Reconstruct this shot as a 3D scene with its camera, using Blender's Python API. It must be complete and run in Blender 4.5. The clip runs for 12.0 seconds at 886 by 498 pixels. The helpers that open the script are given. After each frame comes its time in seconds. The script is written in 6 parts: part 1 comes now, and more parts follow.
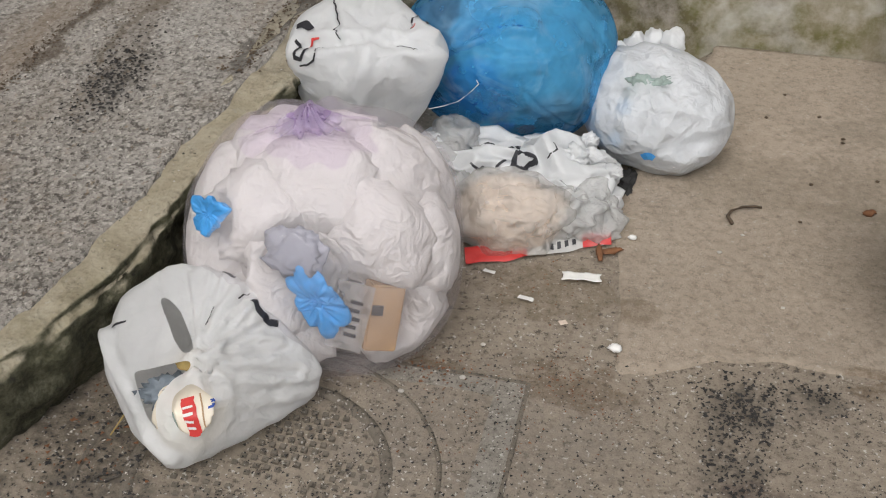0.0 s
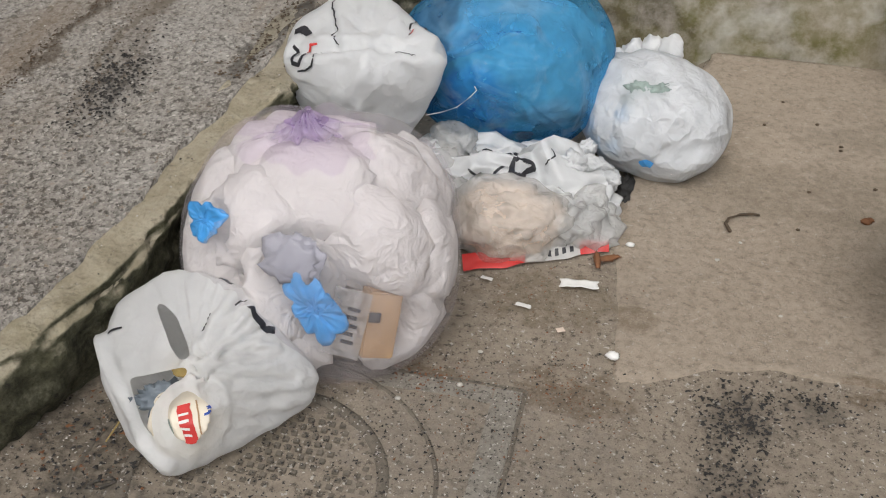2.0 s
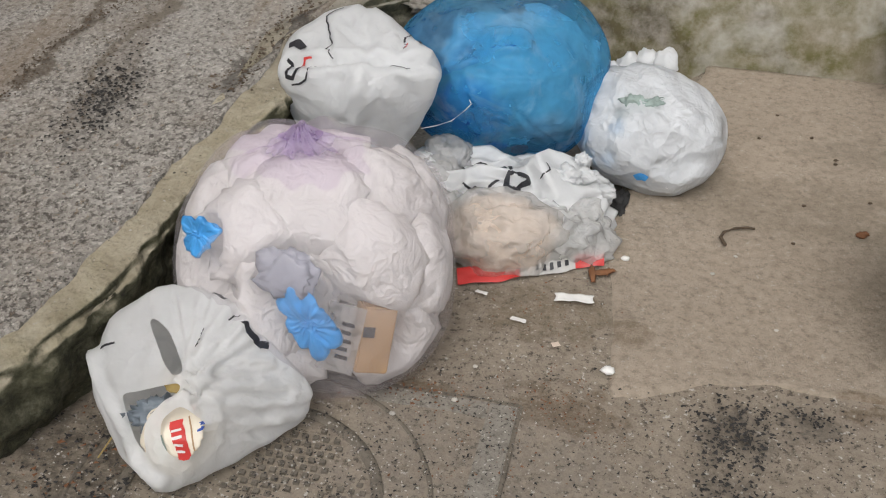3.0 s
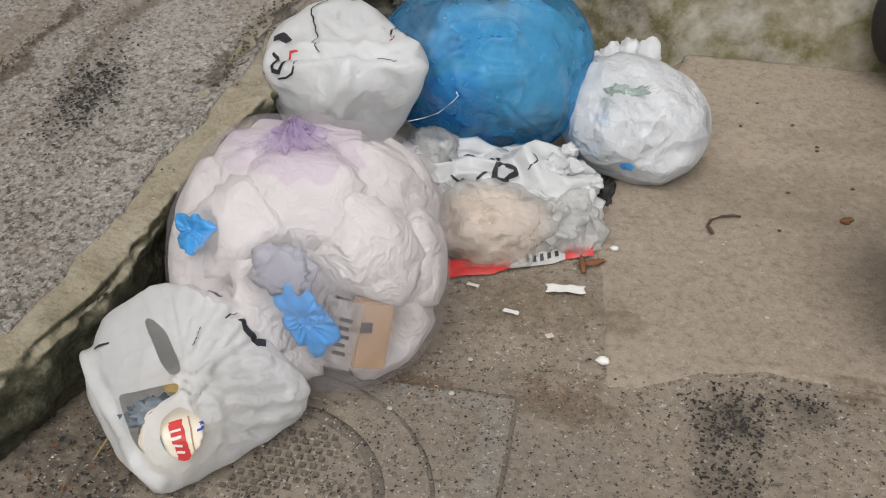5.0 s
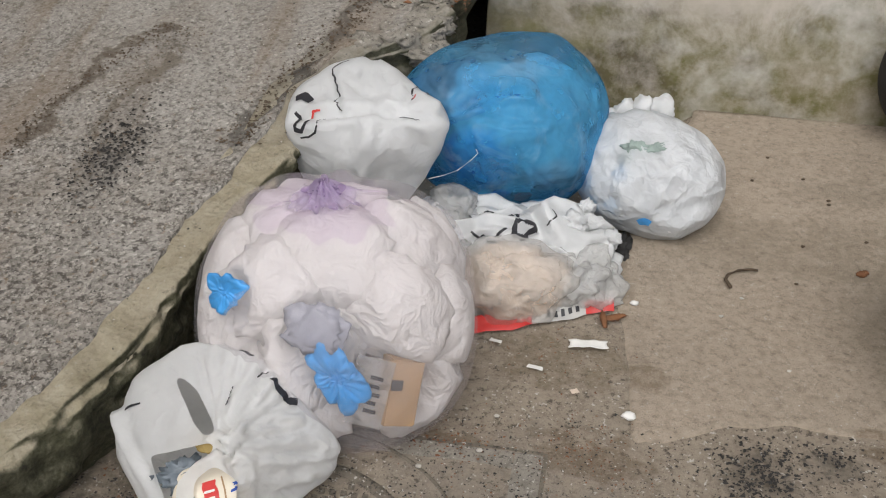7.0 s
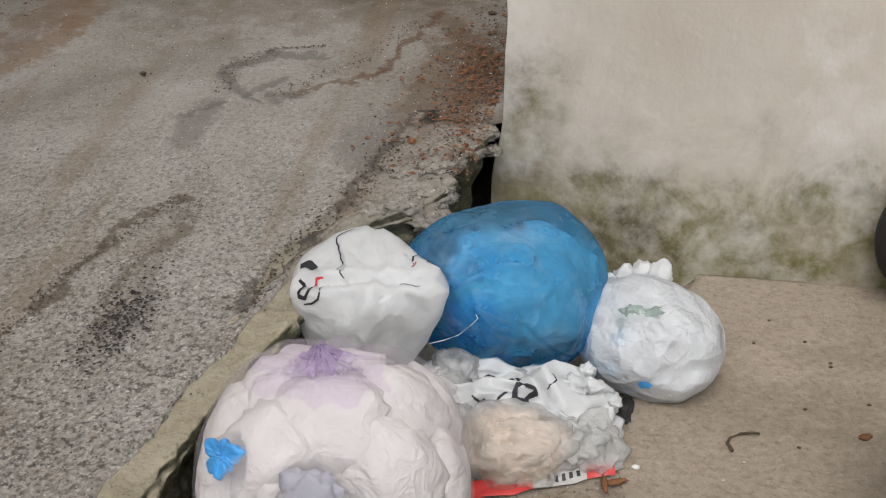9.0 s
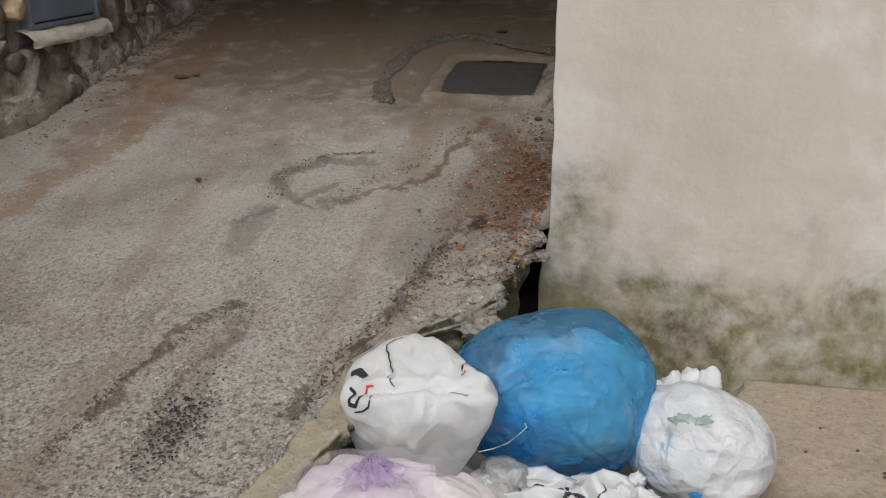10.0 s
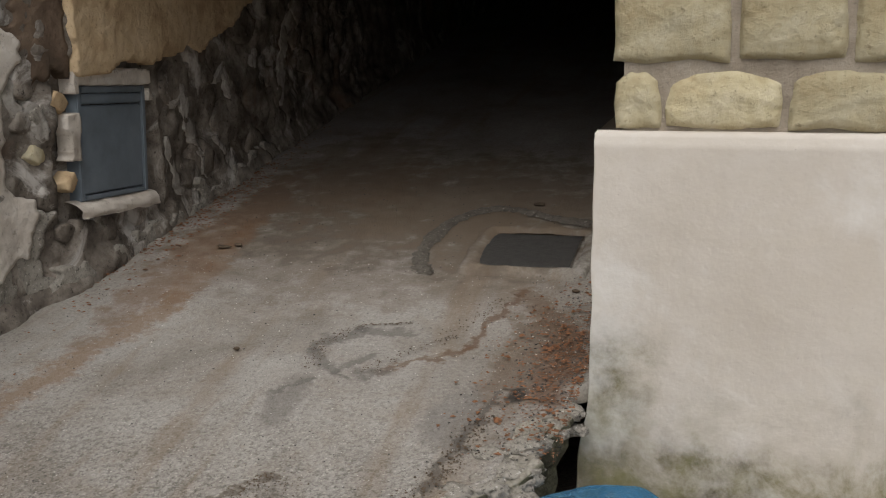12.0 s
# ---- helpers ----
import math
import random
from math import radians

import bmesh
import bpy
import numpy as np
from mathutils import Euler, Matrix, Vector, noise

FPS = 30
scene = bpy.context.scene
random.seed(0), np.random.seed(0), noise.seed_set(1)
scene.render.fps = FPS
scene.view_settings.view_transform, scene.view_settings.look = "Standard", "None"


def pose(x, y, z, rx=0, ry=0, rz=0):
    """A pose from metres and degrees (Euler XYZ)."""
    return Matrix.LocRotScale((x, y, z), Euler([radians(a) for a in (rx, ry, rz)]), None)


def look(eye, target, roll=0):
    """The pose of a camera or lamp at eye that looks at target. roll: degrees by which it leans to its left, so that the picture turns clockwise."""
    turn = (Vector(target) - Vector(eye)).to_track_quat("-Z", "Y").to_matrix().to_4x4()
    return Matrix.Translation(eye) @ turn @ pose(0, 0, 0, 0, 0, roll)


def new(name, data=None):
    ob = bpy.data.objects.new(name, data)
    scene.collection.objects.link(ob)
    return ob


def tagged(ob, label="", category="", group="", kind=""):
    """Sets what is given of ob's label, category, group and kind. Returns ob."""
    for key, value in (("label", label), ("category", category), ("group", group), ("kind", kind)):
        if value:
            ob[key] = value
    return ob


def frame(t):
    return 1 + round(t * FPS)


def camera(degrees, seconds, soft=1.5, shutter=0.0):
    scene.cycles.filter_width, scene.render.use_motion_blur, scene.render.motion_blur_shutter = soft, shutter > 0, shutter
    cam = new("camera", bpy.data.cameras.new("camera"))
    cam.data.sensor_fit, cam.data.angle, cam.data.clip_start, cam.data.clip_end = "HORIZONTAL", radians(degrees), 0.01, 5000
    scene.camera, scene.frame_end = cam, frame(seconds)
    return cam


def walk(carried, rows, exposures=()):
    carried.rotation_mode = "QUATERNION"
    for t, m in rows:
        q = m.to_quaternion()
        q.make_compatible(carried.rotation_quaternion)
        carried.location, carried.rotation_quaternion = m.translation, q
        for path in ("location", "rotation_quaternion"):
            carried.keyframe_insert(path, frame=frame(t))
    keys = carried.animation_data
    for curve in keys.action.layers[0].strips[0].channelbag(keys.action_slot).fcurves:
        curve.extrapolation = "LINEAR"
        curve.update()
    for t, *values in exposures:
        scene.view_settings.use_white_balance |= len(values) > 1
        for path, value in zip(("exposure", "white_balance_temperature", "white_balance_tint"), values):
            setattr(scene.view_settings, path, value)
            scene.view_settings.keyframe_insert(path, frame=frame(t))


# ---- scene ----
cam = camera(43.2, 12.0, soft=1.1)
PATH = [
    (0, (0.013, -0.004, 1.546), (-0.361, 1.551, 0.345), -0.3),
    (0.5, (0.01, 0.001, 1.548), (-0.356, 1.559, 0.348), -0.1),
    (1, (0.009, 0.002, 1.548), (-0.357, 1.561, 0.35), 0.1),
    (1.5, (0.005, 0.002, 1.546), (-0.358, 1.563, 0.349), 0.1),
    (2, (0.008, 0.004, 1.548), (-0.36, 1.564, 0.352), 0.1),
    (2.5, (0.009, 0.01, 1.547), (-0.356, 1.58, 0.364), -0.0),
    (3, (0.005, 0.014, 1.548), (-0.356, 1.588, 0.368), 0.3),
    (5, (-0.061, 0.011, 1.547), (-0.352, 1.59, 0.353), 0.8),
    (5.5, (-0.119, 0.0, 1.554), (-0.37, 1.599, 0.379), 0.9),
    (6, (-0.145, -0.004, 1.556), (-0.359, 1.603, 0.384), 1.3),
    (6.5, (-0.148, -0.004, 1.557), (-0.381, 1.616, 0.406), 1.2),
    (6.7, (-0.145, -0.005, 1.559), (-0.4002, 1.6196, 0.4192), 1.15),
    (8.3, (-0.083, -0.026, 1.599), (-0.4243, 1.6732, 0.6008), -0.15),
    (8.5, (-0.079, -0.028, 1.601), (-0.421, 1.685, 0.627), -0.2),
    (9, (-0.069, -0.039, 1.597), (-0.422, 1.727, 0.729), -0.3),
    (9.5, (-0.083, -0.041, 1.644), (-0.48, 1.741, 0.827), -0.7),
    (10, (-0.08, -0.057, 1.652), (-0.52, 1.757, 0.932), -1.1),
    (10.5, (-0.079, -0.054, 1.652), (-0.54, 1.774, 0.984), -1.0),
    (11, (-0.077, -0.05, 1.655), (-0.555, 1.795, 1.05), -1.0),
    (11.5, (-0.08, -0.047, 1.658), (-0.573, 1.82, 1.139), -0.7),
    (12, (-0.08, -0.052, 1.663), (-0.601, 1.83, 1.231), -1.1),
]
walk(cam, [(t, look(eye, target, roll)) for t, eye, target, roll in PATH], ((0, 0.0), (12, 0.0)))


from mathutils.bvhtree import BVHTree

# ---- light ----
world = bpy.data.worlds.new("overcast_sky")
scene.world = world
world.use_nodes = True
wn, wl = world.node_tree.nodes, world.node_tree.links
sky = wn.new("ShaderNodeTexSky")
sky.sky_type, sky.sun_disc = "NISHITA", False
sky.sun_elevation, sky.sun_rotation = radians(55), radians(178)
sky.air_density, sky.dust_density, sky.ozone_density = 1.0, 4.0, 1.0
grey = wn.new("ShaderNodeHueSaturation")
grey.inputs["Saturation"].default_value = 0.3
wl.new(sky.outputs["Color"], grey.inputs["Color"])
wl.new(grey.outputs["Color"], wn["Background"].inputs["Color"])
wn["Background"].inputs["Strength"].default_value = 0.132
sun = new("sun", bpy.data.lights.new("sun", "SUN"))
sun.data.energy, sun.data.angle, sun.data.color = 1.5, radians(50), (1.0, 0.985, 0.96)
sun.matrix_world = look((0.1, -3.2, 4.6), (0, 0, 0))

# ---- materials ----


class Nodes:
    """A small builder of node materials."""

    def __init__(self, name):
        self.m = bpy.data.materials.new(name)
        self.m.use_nodes = True
        self.t = self.m.node_tree
        self.b = self.t.nodes["Principled BSDF"]
        self.out = self.t.nodes["Material Output"]
        self.co = self.t.nodes.new("ShaderNodeTexCoord").outputs["Object"]

    def link(self, a, b):
        self.t.links.new(a, b)

    def noise(self, scale, detail=6, rough=0.6, distort=0.0, co=None):
        n = self.t.nodes.new("ShaderNodeTexNoise")
        n.inputs["Scale"].default_value, n.inputs["Detail"].default_value = scale, detail
        n.inputs["Roughness"].default_value, n.inputs["Distortion"].default_value = rough, distort
        self.link(co or self.co, n.inputs["Vector"])
        return n.outputs["Fac"]

    def cells(self, scale, feature="F1", co=None):
        n = self.t.nodes.new("ShaderNodeTexVoronoi")
        n.feature = feature
        n.inputs["Scale"].default_value = scale
        self.link(co or self.co, n.inputs["Vector"])
        return n

    def ramp(self, fac, stops):
        r = self.t.nodes.new("ShaderNodeValToRGB")
        while len(r.color_ramp.elements) < len(stops):
            r.color_ramp.elements.new(0.5)
        for e, (p, c) in zip(r.color_ramp.elements, stops):
            e.position = p
            e.color = (c, c, c, 1) if isinstance(c, (int, float)) else (*c, 1)
        self.link(fac, r.inputs["Fac"])
        return r.outputs["Color"]

    def mix(self, fac, a, b, mode="MIX"):
        n = self.t.nodes.new("ShaderNodeMix")
        n.data_type, n.blend_type = "RGBA", mode
        for v, i in ((fac, 0), (a, 6), (b, 7)):
            if isinstance(v, (int, float)):
                n.inputs[i].default_value = v if i == 0 else (v, v, v, 1)
            elif isinstance(v, tuple):
                n.inputs[i].default_value = (*v, 1)
            else:
                self.link(v, n.inputs[i])
        return n.outputs[2]

    def math(self, op, a, b=0.0):
        n = self.t.nodes.new("ShaderNodeMath")
        n.operation = op
        for v, i in ((a, 0), (b, 1)):
            if isinstance(v, (int, float)):
                n.inputs[i].default_value = v
            else:
                self.link(v, n.inputs[i])
        return n.outputs[0]

    def axis(self, i):
        n = self.t.nodes.new("ShaderNodeSeparateXYZ")
        self.link(self.co, n.inputs[0])
        return n.outputs[i]

    def blob(self, x, y, rx, ry, wobble=6.0, amount=0.8, second=1):
        """A soft-edged patch of tone round a spot, 1 inside and 0 outside."""
        dx = self.math("DIVIDE", self.math("SUBTRACT", self.axis(0), x), rx)
        dy = self.math("DIVIDE", self.math("SUBTRACT", self.axis(second), y), ry)
        d = self.math("ADD", self.math("MULTIPLY", dx, dx), self.math("MULTIPLY", dy, dy))
        d = self.math("ADD", d, self.math("MULTIPLY", self.math("SUBTRACT", self.noise(wobble, 4), 0.5), amount * 4))
        return self.ramp(d, [(0.35, 1.0), (1.0, 0.0)])

    def trail(self, p, q, width):
        """A ragged line on the ground from p to q, 1 along its middle and 0 beside it."""
        wx, wy = q[0] - p[0], q[1] - p[1]
        l2 = wx * wx + wy * wy
        sway = self.math("MULTIPLY", self.math("SUBTRACT", self.noise(4.5, 4, 0.65), 0.5), 0.22)
        dx, dy = self.math("ADD", self.math("SUBTRACT", self.axis(0), p[0]), sway), self.math("SUBTRACT", self.math("SUBTRACT", self.axis(1), p[1]), sway)
        t = self.math("DIVIDE", self.math("ADD", self.math("MULTIPLY", dx, wx), self.math("MULTIPLY", dy, wy)), l2)
        t = self.math("MINIMUM", self.math("MAXIMUM", t, 0.0), 1.0)
        ex, ey = self.math("SUBTRACT", dx, self.math("MULTIPLY", t, wx)), self.math("SUBTRACT", dy, self.math("MULTIPLY", t, wy))
        d = self.math("SQRT", self.math("ADD", self.math("MULTIPLY", ex, ex), self.math("MULTIPLY", ey, ey)))
        d = self.math("ADD", self.math("DIVIDE", d, width), self.math("MULTIPLY", self.math("SUBTRACT", self.noise(22, 6, 0.75), 0.5), 3.2))
        return self.ramp(d, [(0.35, 1.0), (1.0, 0.0)])

    def bump(self, height, strength=0.5, distance=0.01, below=None):
        n = self.t.nodes.new("ShaderNodeBump")
        n.inputs["Strength"].default_value, n.inputs["Distance"].default_value = strength, distance
        self.link(height, n.inputs["Height"])
        if below is not None:
            self.link(below, n.inputs["Normal"])
        return n.outputs["Normal"]

    def done(self, color, rough=0.8, normal=None, metal=0.0, spec=0.5):
        for key, v in (("Base Color", color), ("Roughness", rough), ("Metallic", metal), ("Specular IOR Level", spec)):
            if isinstance(v, tuple):
                self.b.inputs[key].default_value = (*v, 1)
            elif isinstance(v, (int, float)):
                self.b.inputs[key].default_value = v
            else:
                self.link(v, self.b.inputs[key])
        if normal is not None:
            self.link(normal, self.b.inputs["Normal"])
        return self.m


def concrete(name, dark, light, grit=0.5, stains=()):
    n = Nodes(name)
    c = n.ramp(n.noise(2.2, 8, 0.65), [(0.3, dark), (0.7, light)])
    c = n.mix(0.55, c, n.ramp(n.noise(45, 5, 0.7), [(0.25, tuple(v * 0.55 for v in dark)), (0.5, light), (0.8, tuple(v * 1.25 for v in light))]))
    speck = n.cells(110).outputs["Distance"]
    c = n.mix(n.ramp(n.noise(70, 4, 0.75), [(0.55, 0.0), (0.64, grit)]), c, tuple(v * 0.2 for v in dark))
    c = n.mix(n.ramp(n.noise(95, 2, 0.5), [(0.65, 0.0), (0.71, grit)]), c, (0.56, 0.53, 0.48))
    c = n.mix(n.ramp(n.noise(11, 6, 0.75, 0.5), [(0.55, 0.0), (0.75, 0.5)]), c, tuple(v * 0.6 for v in dark))
    for x, y, rx, ry, colour, k in stains:
        c = n.mix(n.math("MULTIPLY", n.math("MULTIPLY", n.blob(x, y, rx, ry, 16.0, 1.1), n.ramp(n.noise(55, 5, 0.75), [(0.38, 0.35), (0.58, 1.0)])), k), c, colour)
    nm = n.bump(n.noise(7, 6), 0.35, 0.03)
    nm = n.bump(speck, 0.1 + grit * 0.2, 0.004, nm)
    nm = n.bump(n.noise(48, 8, 0.8), 0.7, 0.01, nm)
    return n.done(c, n.ramp(n.noise(6, 4), [(0.3, 0.7), (0.7, 0.92)]), nm, spec=0.35)


def asphalt():
    n = Nodes("worn_asphalt")
    c = n.ramp(n.noise(1.3, 8, 0.65, 0.4), [(0.3, (0.2, 0.178, 0.15)), (0.52, (0.295, 0.275, 0.247)), (0.72, (0.37, 0.352, 0.325))])
    stone = n.cells(150)
    coarse = n.cells(75)
    pick = n.ramp(stone.outputs["Color"], [(0.0, 0.35), (0.3, 0.75), (0.6, 1.02), (0.85, 1.3), (1.0, 1.9)])
    near = n.ramp(n.math("MULTIPLY", n.axis(1), 0.2), [(0.36, 0.85), (0.64, 0.26)])
    c = n.mix(near, c, n.mix(1.0, c, pick, "MULTIPLY"))
    bright = n.math("MULTIPLY", n.ramp(coarse.outputs["Color"], [(0.78, 0.0), (0.84, 1.0)]), n.ramp(coarse.outputs["Distance"], [(0.25, 0.55), (0.45, 0.0)]))
    c = n.mix(n.math("MULTIPLY", near, bright), c, (0.5, 0.47, 0.43))
    c = n.mix(n.math("MULTIPLY", near, n.ramp(n.math("ADD", n.noise(66, 4, 0.75), n.math("MULTIPLY", n.noise(7, 3), 0.16)), [(0.585, 0.0), (0.69, 0.95)])), c, (0.04, 0.034, 0.028))
    c = n.mix(n.math("MULTIPLY", near, n.ramp(n.noise(58, 3, 0.6, 0.3), [(0.62, 0.0), (0.7, 0.5)])), c, (0.24, 0.165, 0.1))
    c = n.mix(n.ramp(n.noise(3.2, 6, 0.7, 0.4), [(0.5, 0.0), (0.7, 0.4)]), c, (0.19, 0.15, 0.11))
    # brown earth washed along the fall of the road
    streak = n.t.nodes.new("ShaderNodeMapping")
    streak.inputs["Rotation"].default_value = (0, 0, radians(-14))
    streak.inputs["Scale"].default_value = (5.5, 0.55, 1)
    n.link(n.co, streak.inputs["Vector"])
    earth = n.ramp(n.noise(1.0, 5, 0.6, 0.3, streak.outputs["Vector"]), [(0.52, 0.0), (0.68, 0.55)])
    c = n.mix(earth, c, (0.17, 0.118, 0.072))
    # dirt patches; the broad ones beyond y 4 mix earth with painted passage shade
    for x, y, rx, ry, colour, k in ((-1.24, 2.02, 0.07, 0.16, (0.06, 0.052, 0.044), 0.22), (-1.28, 2.25, 0.05, 0.3, (0.15, 0.125, 0.1), 0.3),
                                    (-1.44, 2.98, 0.07, 0.2, (0.13, 0.118, 0.105), 0.55), (-0.72, 3.4, 0.16, 0.55, (0.115, 0.078, 0.05), 0.65), (-0.64, 3.4, 0.1, 0.36, (0.12, 0.062, 0.035), 0.5), (-0.74, 3.14, 0.04, 0.06, (0.03, 0.026, 0.022), 0.9), (-1.6, 4.3, 1.0, 0.7, (0.14, 0.108, 0.08), 0.5), (-0.9, 2.95, 0.1, 0.2, (0.14, 0.13, 0.12), 0.45),
                                    (-1.5, 4.9, 1.3, 0.9, (0.1, 0.08, 0.06), 0.65), (-2.35, 4.4, 0.16, 1.2, (0.15, 0.085, 0.045), 0.6), (-1.3, 5.0, 0.9, 0.8, (0.16, 0.118, 0.08), 0.55), (-2.1, 5.4, 0.5, 0.9, (0.14, 0.1, 0.068), 0.6)):
        c = n.mix(n.math("MULTIPLY", n.blob(x, y, rx, ry, 9.0), k), c, colour)
    # gritty trails and tar seams: from, to, half width, colour, strength
    for p, q, w, colour, k in (((-1.463, 2.04), (-1.413, 2.416), 0.022, (0.09, 0.07, 0.05), 0.7), ((-1.413, 2.416), (-1.288, 2.573), 0.018, (0.1, 0.078, 0.056), 0.7), ((-1.311, 2.09), (-1.252, 2.487), 0.02, (0.12, 0.098, 0.072), 0.6),
                               ((-0.991, 2.147), (-0.91, 2.421), 0.045, (0.06, 0.053, 0.045), 0.65), ((-0.91, 2.421), (-0.819, 2.829), 0.035, (0.06, 0.053, 0.045), 0.65), ((-0.819, 2.829), (-0.769, 3.159), 0.03, (0.065, 0.057, 0.048), 0.65),
                               ((-1.198, 3.22), (-0.994, 3.463), 0.025, (0.12, 0.07, 0.04), 0.7), ((-0.994, 3.463), (-0.851, 3.929), 0.03, (0.11, 0.062, 0.035), 0.75),
                               ((-1.494, 3.35), (-1.393, 3.56), 0.032, (0.11, 0.1, 0.09), 0.6), ((-1.393, 3.56), (-1.194, 3.529), 0.032, (0.11, 0.1, 0.09), 0.6), ((-1.494, 3.35), (-1.346, 3.2), 0.032, (0.11, 0.1, 0.09), 0.6),
                               ((-2.36, 2.8), (-2.2, 3.7), 0.09, (0.19, 0.115, 0.062), 0.6), ((-2.2, 3.7), (-2.25, 4.6), 0.08, (0.17, 0.1, 0.055), 0.5), ((-0.62, 3.5), (-0.86, 3.95), 0.07, (0.12, 0.075, 0.045), 0.6), ((-1.346, 3.2), (-1.26, 3.33), 0.032, (0.11, 0.1, 0.09), 0.6), ((-1.26, 3.2), (-1.18, 3.222), 0.032, (0.11, 0.1, 0.09), 0.6), ((-1.49, 3.02), (-1.415, 3.15), 0.03, (0.1, 0.09, 0.08), 0.6)):
        c = n.mix(n.math("MULTIPLY", n.trail(p, q, w), k), c, colour)
    nm = n.bump(n.noise(5, 5), 0.3, 0.03)
    nm = n.bump(stone.outputs["Distance"], 0.4, 0.004, nm)
    nm = n.bump(n.noise(80, 4, 0.75), 0.35, 0.006, nm)
    return n.done(c, 0.88, nm, spec=0.25)


def mossy(name="mossy_concrete"):
    n = Nodes(name)
    c = n.ramp(n.noise(9, 8, 0.7), [(0.3, (0.25, 0.215, 0.15)), (0.5, (0.38, 0.335, 0.245)), (0.75, (0.48, 0.435, 0.34))])
    c = n.mix(n.ramp(n.noise(5, 6, 0.7, 0.6), [(0.48, 0.0), (0.7, 0.5)]), c, (0.21, 0.185, 0.095))
    c = n.mix(n.ramp(n.noise(38, 5, 0.75), [(0.58, 0.0), (0.72, 0.6)]), c, (0.07, 0.063, 0.048))
    c = n.mix(n.ramp(n.noise(75, 3, 0.7), [(0.64, 0.0), (0.74, 0.6)]), c, (0.42, 0.4, 0.36))
    # the upright face, picked by its normal, is darker and mossy
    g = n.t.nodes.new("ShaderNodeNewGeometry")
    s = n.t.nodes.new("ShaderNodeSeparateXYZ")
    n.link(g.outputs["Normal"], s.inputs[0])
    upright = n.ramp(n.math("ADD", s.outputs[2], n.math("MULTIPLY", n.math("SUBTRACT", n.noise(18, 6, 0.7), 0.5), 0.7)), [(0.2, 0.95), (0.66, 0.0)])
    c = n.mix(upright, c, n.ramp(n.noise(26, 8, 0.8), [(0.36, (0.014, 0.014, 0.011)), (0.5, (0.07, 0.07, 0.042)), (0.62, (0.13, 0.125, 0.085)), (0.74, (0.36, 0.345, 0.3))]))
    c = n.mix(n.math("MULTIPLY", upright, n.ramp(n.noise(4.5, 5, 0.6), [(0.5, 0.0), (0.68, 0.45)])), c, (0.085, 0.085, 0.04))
    c = n.mix(n.math("MULTIPLY", n.math("SUBTRACT", 1.0, upright), n.ramp(n.math("MULTIPLY", n.axis(1), 0.25), [(0.52, 0.0), (0.62, 0.75)])), c, n.ramp(n.noise(20, 6, 0.7), [(0.35, (0.17, 0.155, 0.13)), (0.6, (0.34, 0.32, 0.285))]))
    nm = n.bump(n.noise(24, 9, 0.8), 0.7, 0.018)
    nm = n.bump(n.cells(90).outputs["Distance"], 0.5, 0.006, nm)
    return n.done(c, 0.9, nm, spec=0.25)


def plaster():
    n = Nodes("painted_plaster")
    c = n.ramp(n.noise(1.6, 6, 0.6), [(0.3, (0.48, 0.43, 0.37)), (0.55, (0.54, 0.495, 0.44)), (0.75, (0.59, 0.555, 0.51))])
    c = n.mix(n.ramp(n.noise(14, 6, 0.7), [(0.45, 0.0), (0.8, 0.25)]), c, (0.45, 0.4, 0.31))
    z, x = n.axis(2), n.axis(0)
    # algae creeping up from the foot, ragged
    rag = n.math("ADD", z, n.math("MULTIPLY", n.math("SUBTRACT", n.noise(3.2, 8, 0.7, 0.5), 0.5), -0.85))
    low = n.ramp(rag, [(0.1, 1.0), (0.24, 0.85), (0.35, 0.3), (0.5, 0.0)])
    c = n.mix(n.math("MULTIPLY", low, n.ramp(n.noise(15, 7, 0.7), [(0.34, 0.5), (0.6, 1.0)])), c,
              n.ramp(n.noise(4.5, 5, 0.6), [(0.35, (0.1, 0.086, 0.054)), (0.52, (0.15, 0.138, 0.06)), (0.7, (0.24, 0.21, 0.145))]))
    near = n.math("SUBTRACT", 0.0, x)
    edge = n.math("MULTIPLY", n.ramp(n.math("ADD", near, n.math("MULTIPLY", n.math("SUBTRACT", n.noise(9, 6, 0.7), 0.5), 0.25)), [(0.29, 0.0), (0.43, 1.0)]),
                  n.ramp(n.math("ADD", z, n.math("MULTIPLY", n.math("SUBTRACT", n.noise(8, 6, 0.7), 0.5), 0.35)), [(0.6, 1.0), (0.76, 0.0)]))
    c = n.mix(n.math("MULTIPLY", edge, n.ramp(n.noise(26, 6, 0.75), [(0.35, 0.45), (0.65, 0.95)])), c, n.ramp(n.noise(7, 5), [(0.4, (0.15, 0.14, 0.065)), (0.6, (0.13, 0.12, 0.085))]))
    # bare pale patches where the paint has bleached
    c = n.mix(n.ramp(n.noise(2.6, 5, 0.65, 0.2), [(0.52, 0.0), (0.66, 0.45)]), c, (0.68, 0.67, 0.645))
    c = n.mix(n.ramp(n.noise(80, 3, 0.6), [(0.7, 0.0), (0.78, 0.5)]), c, (0.15, 0.13, 0.1))
    nm = n.bump(n.noise(3, 5), 0.3, 0.03)
    nm = n.bump(n.noise(60, 6, 0.7), 0.25, 0.004, nm)
    return n.done(c, 0.88, nm, spec=0.2)


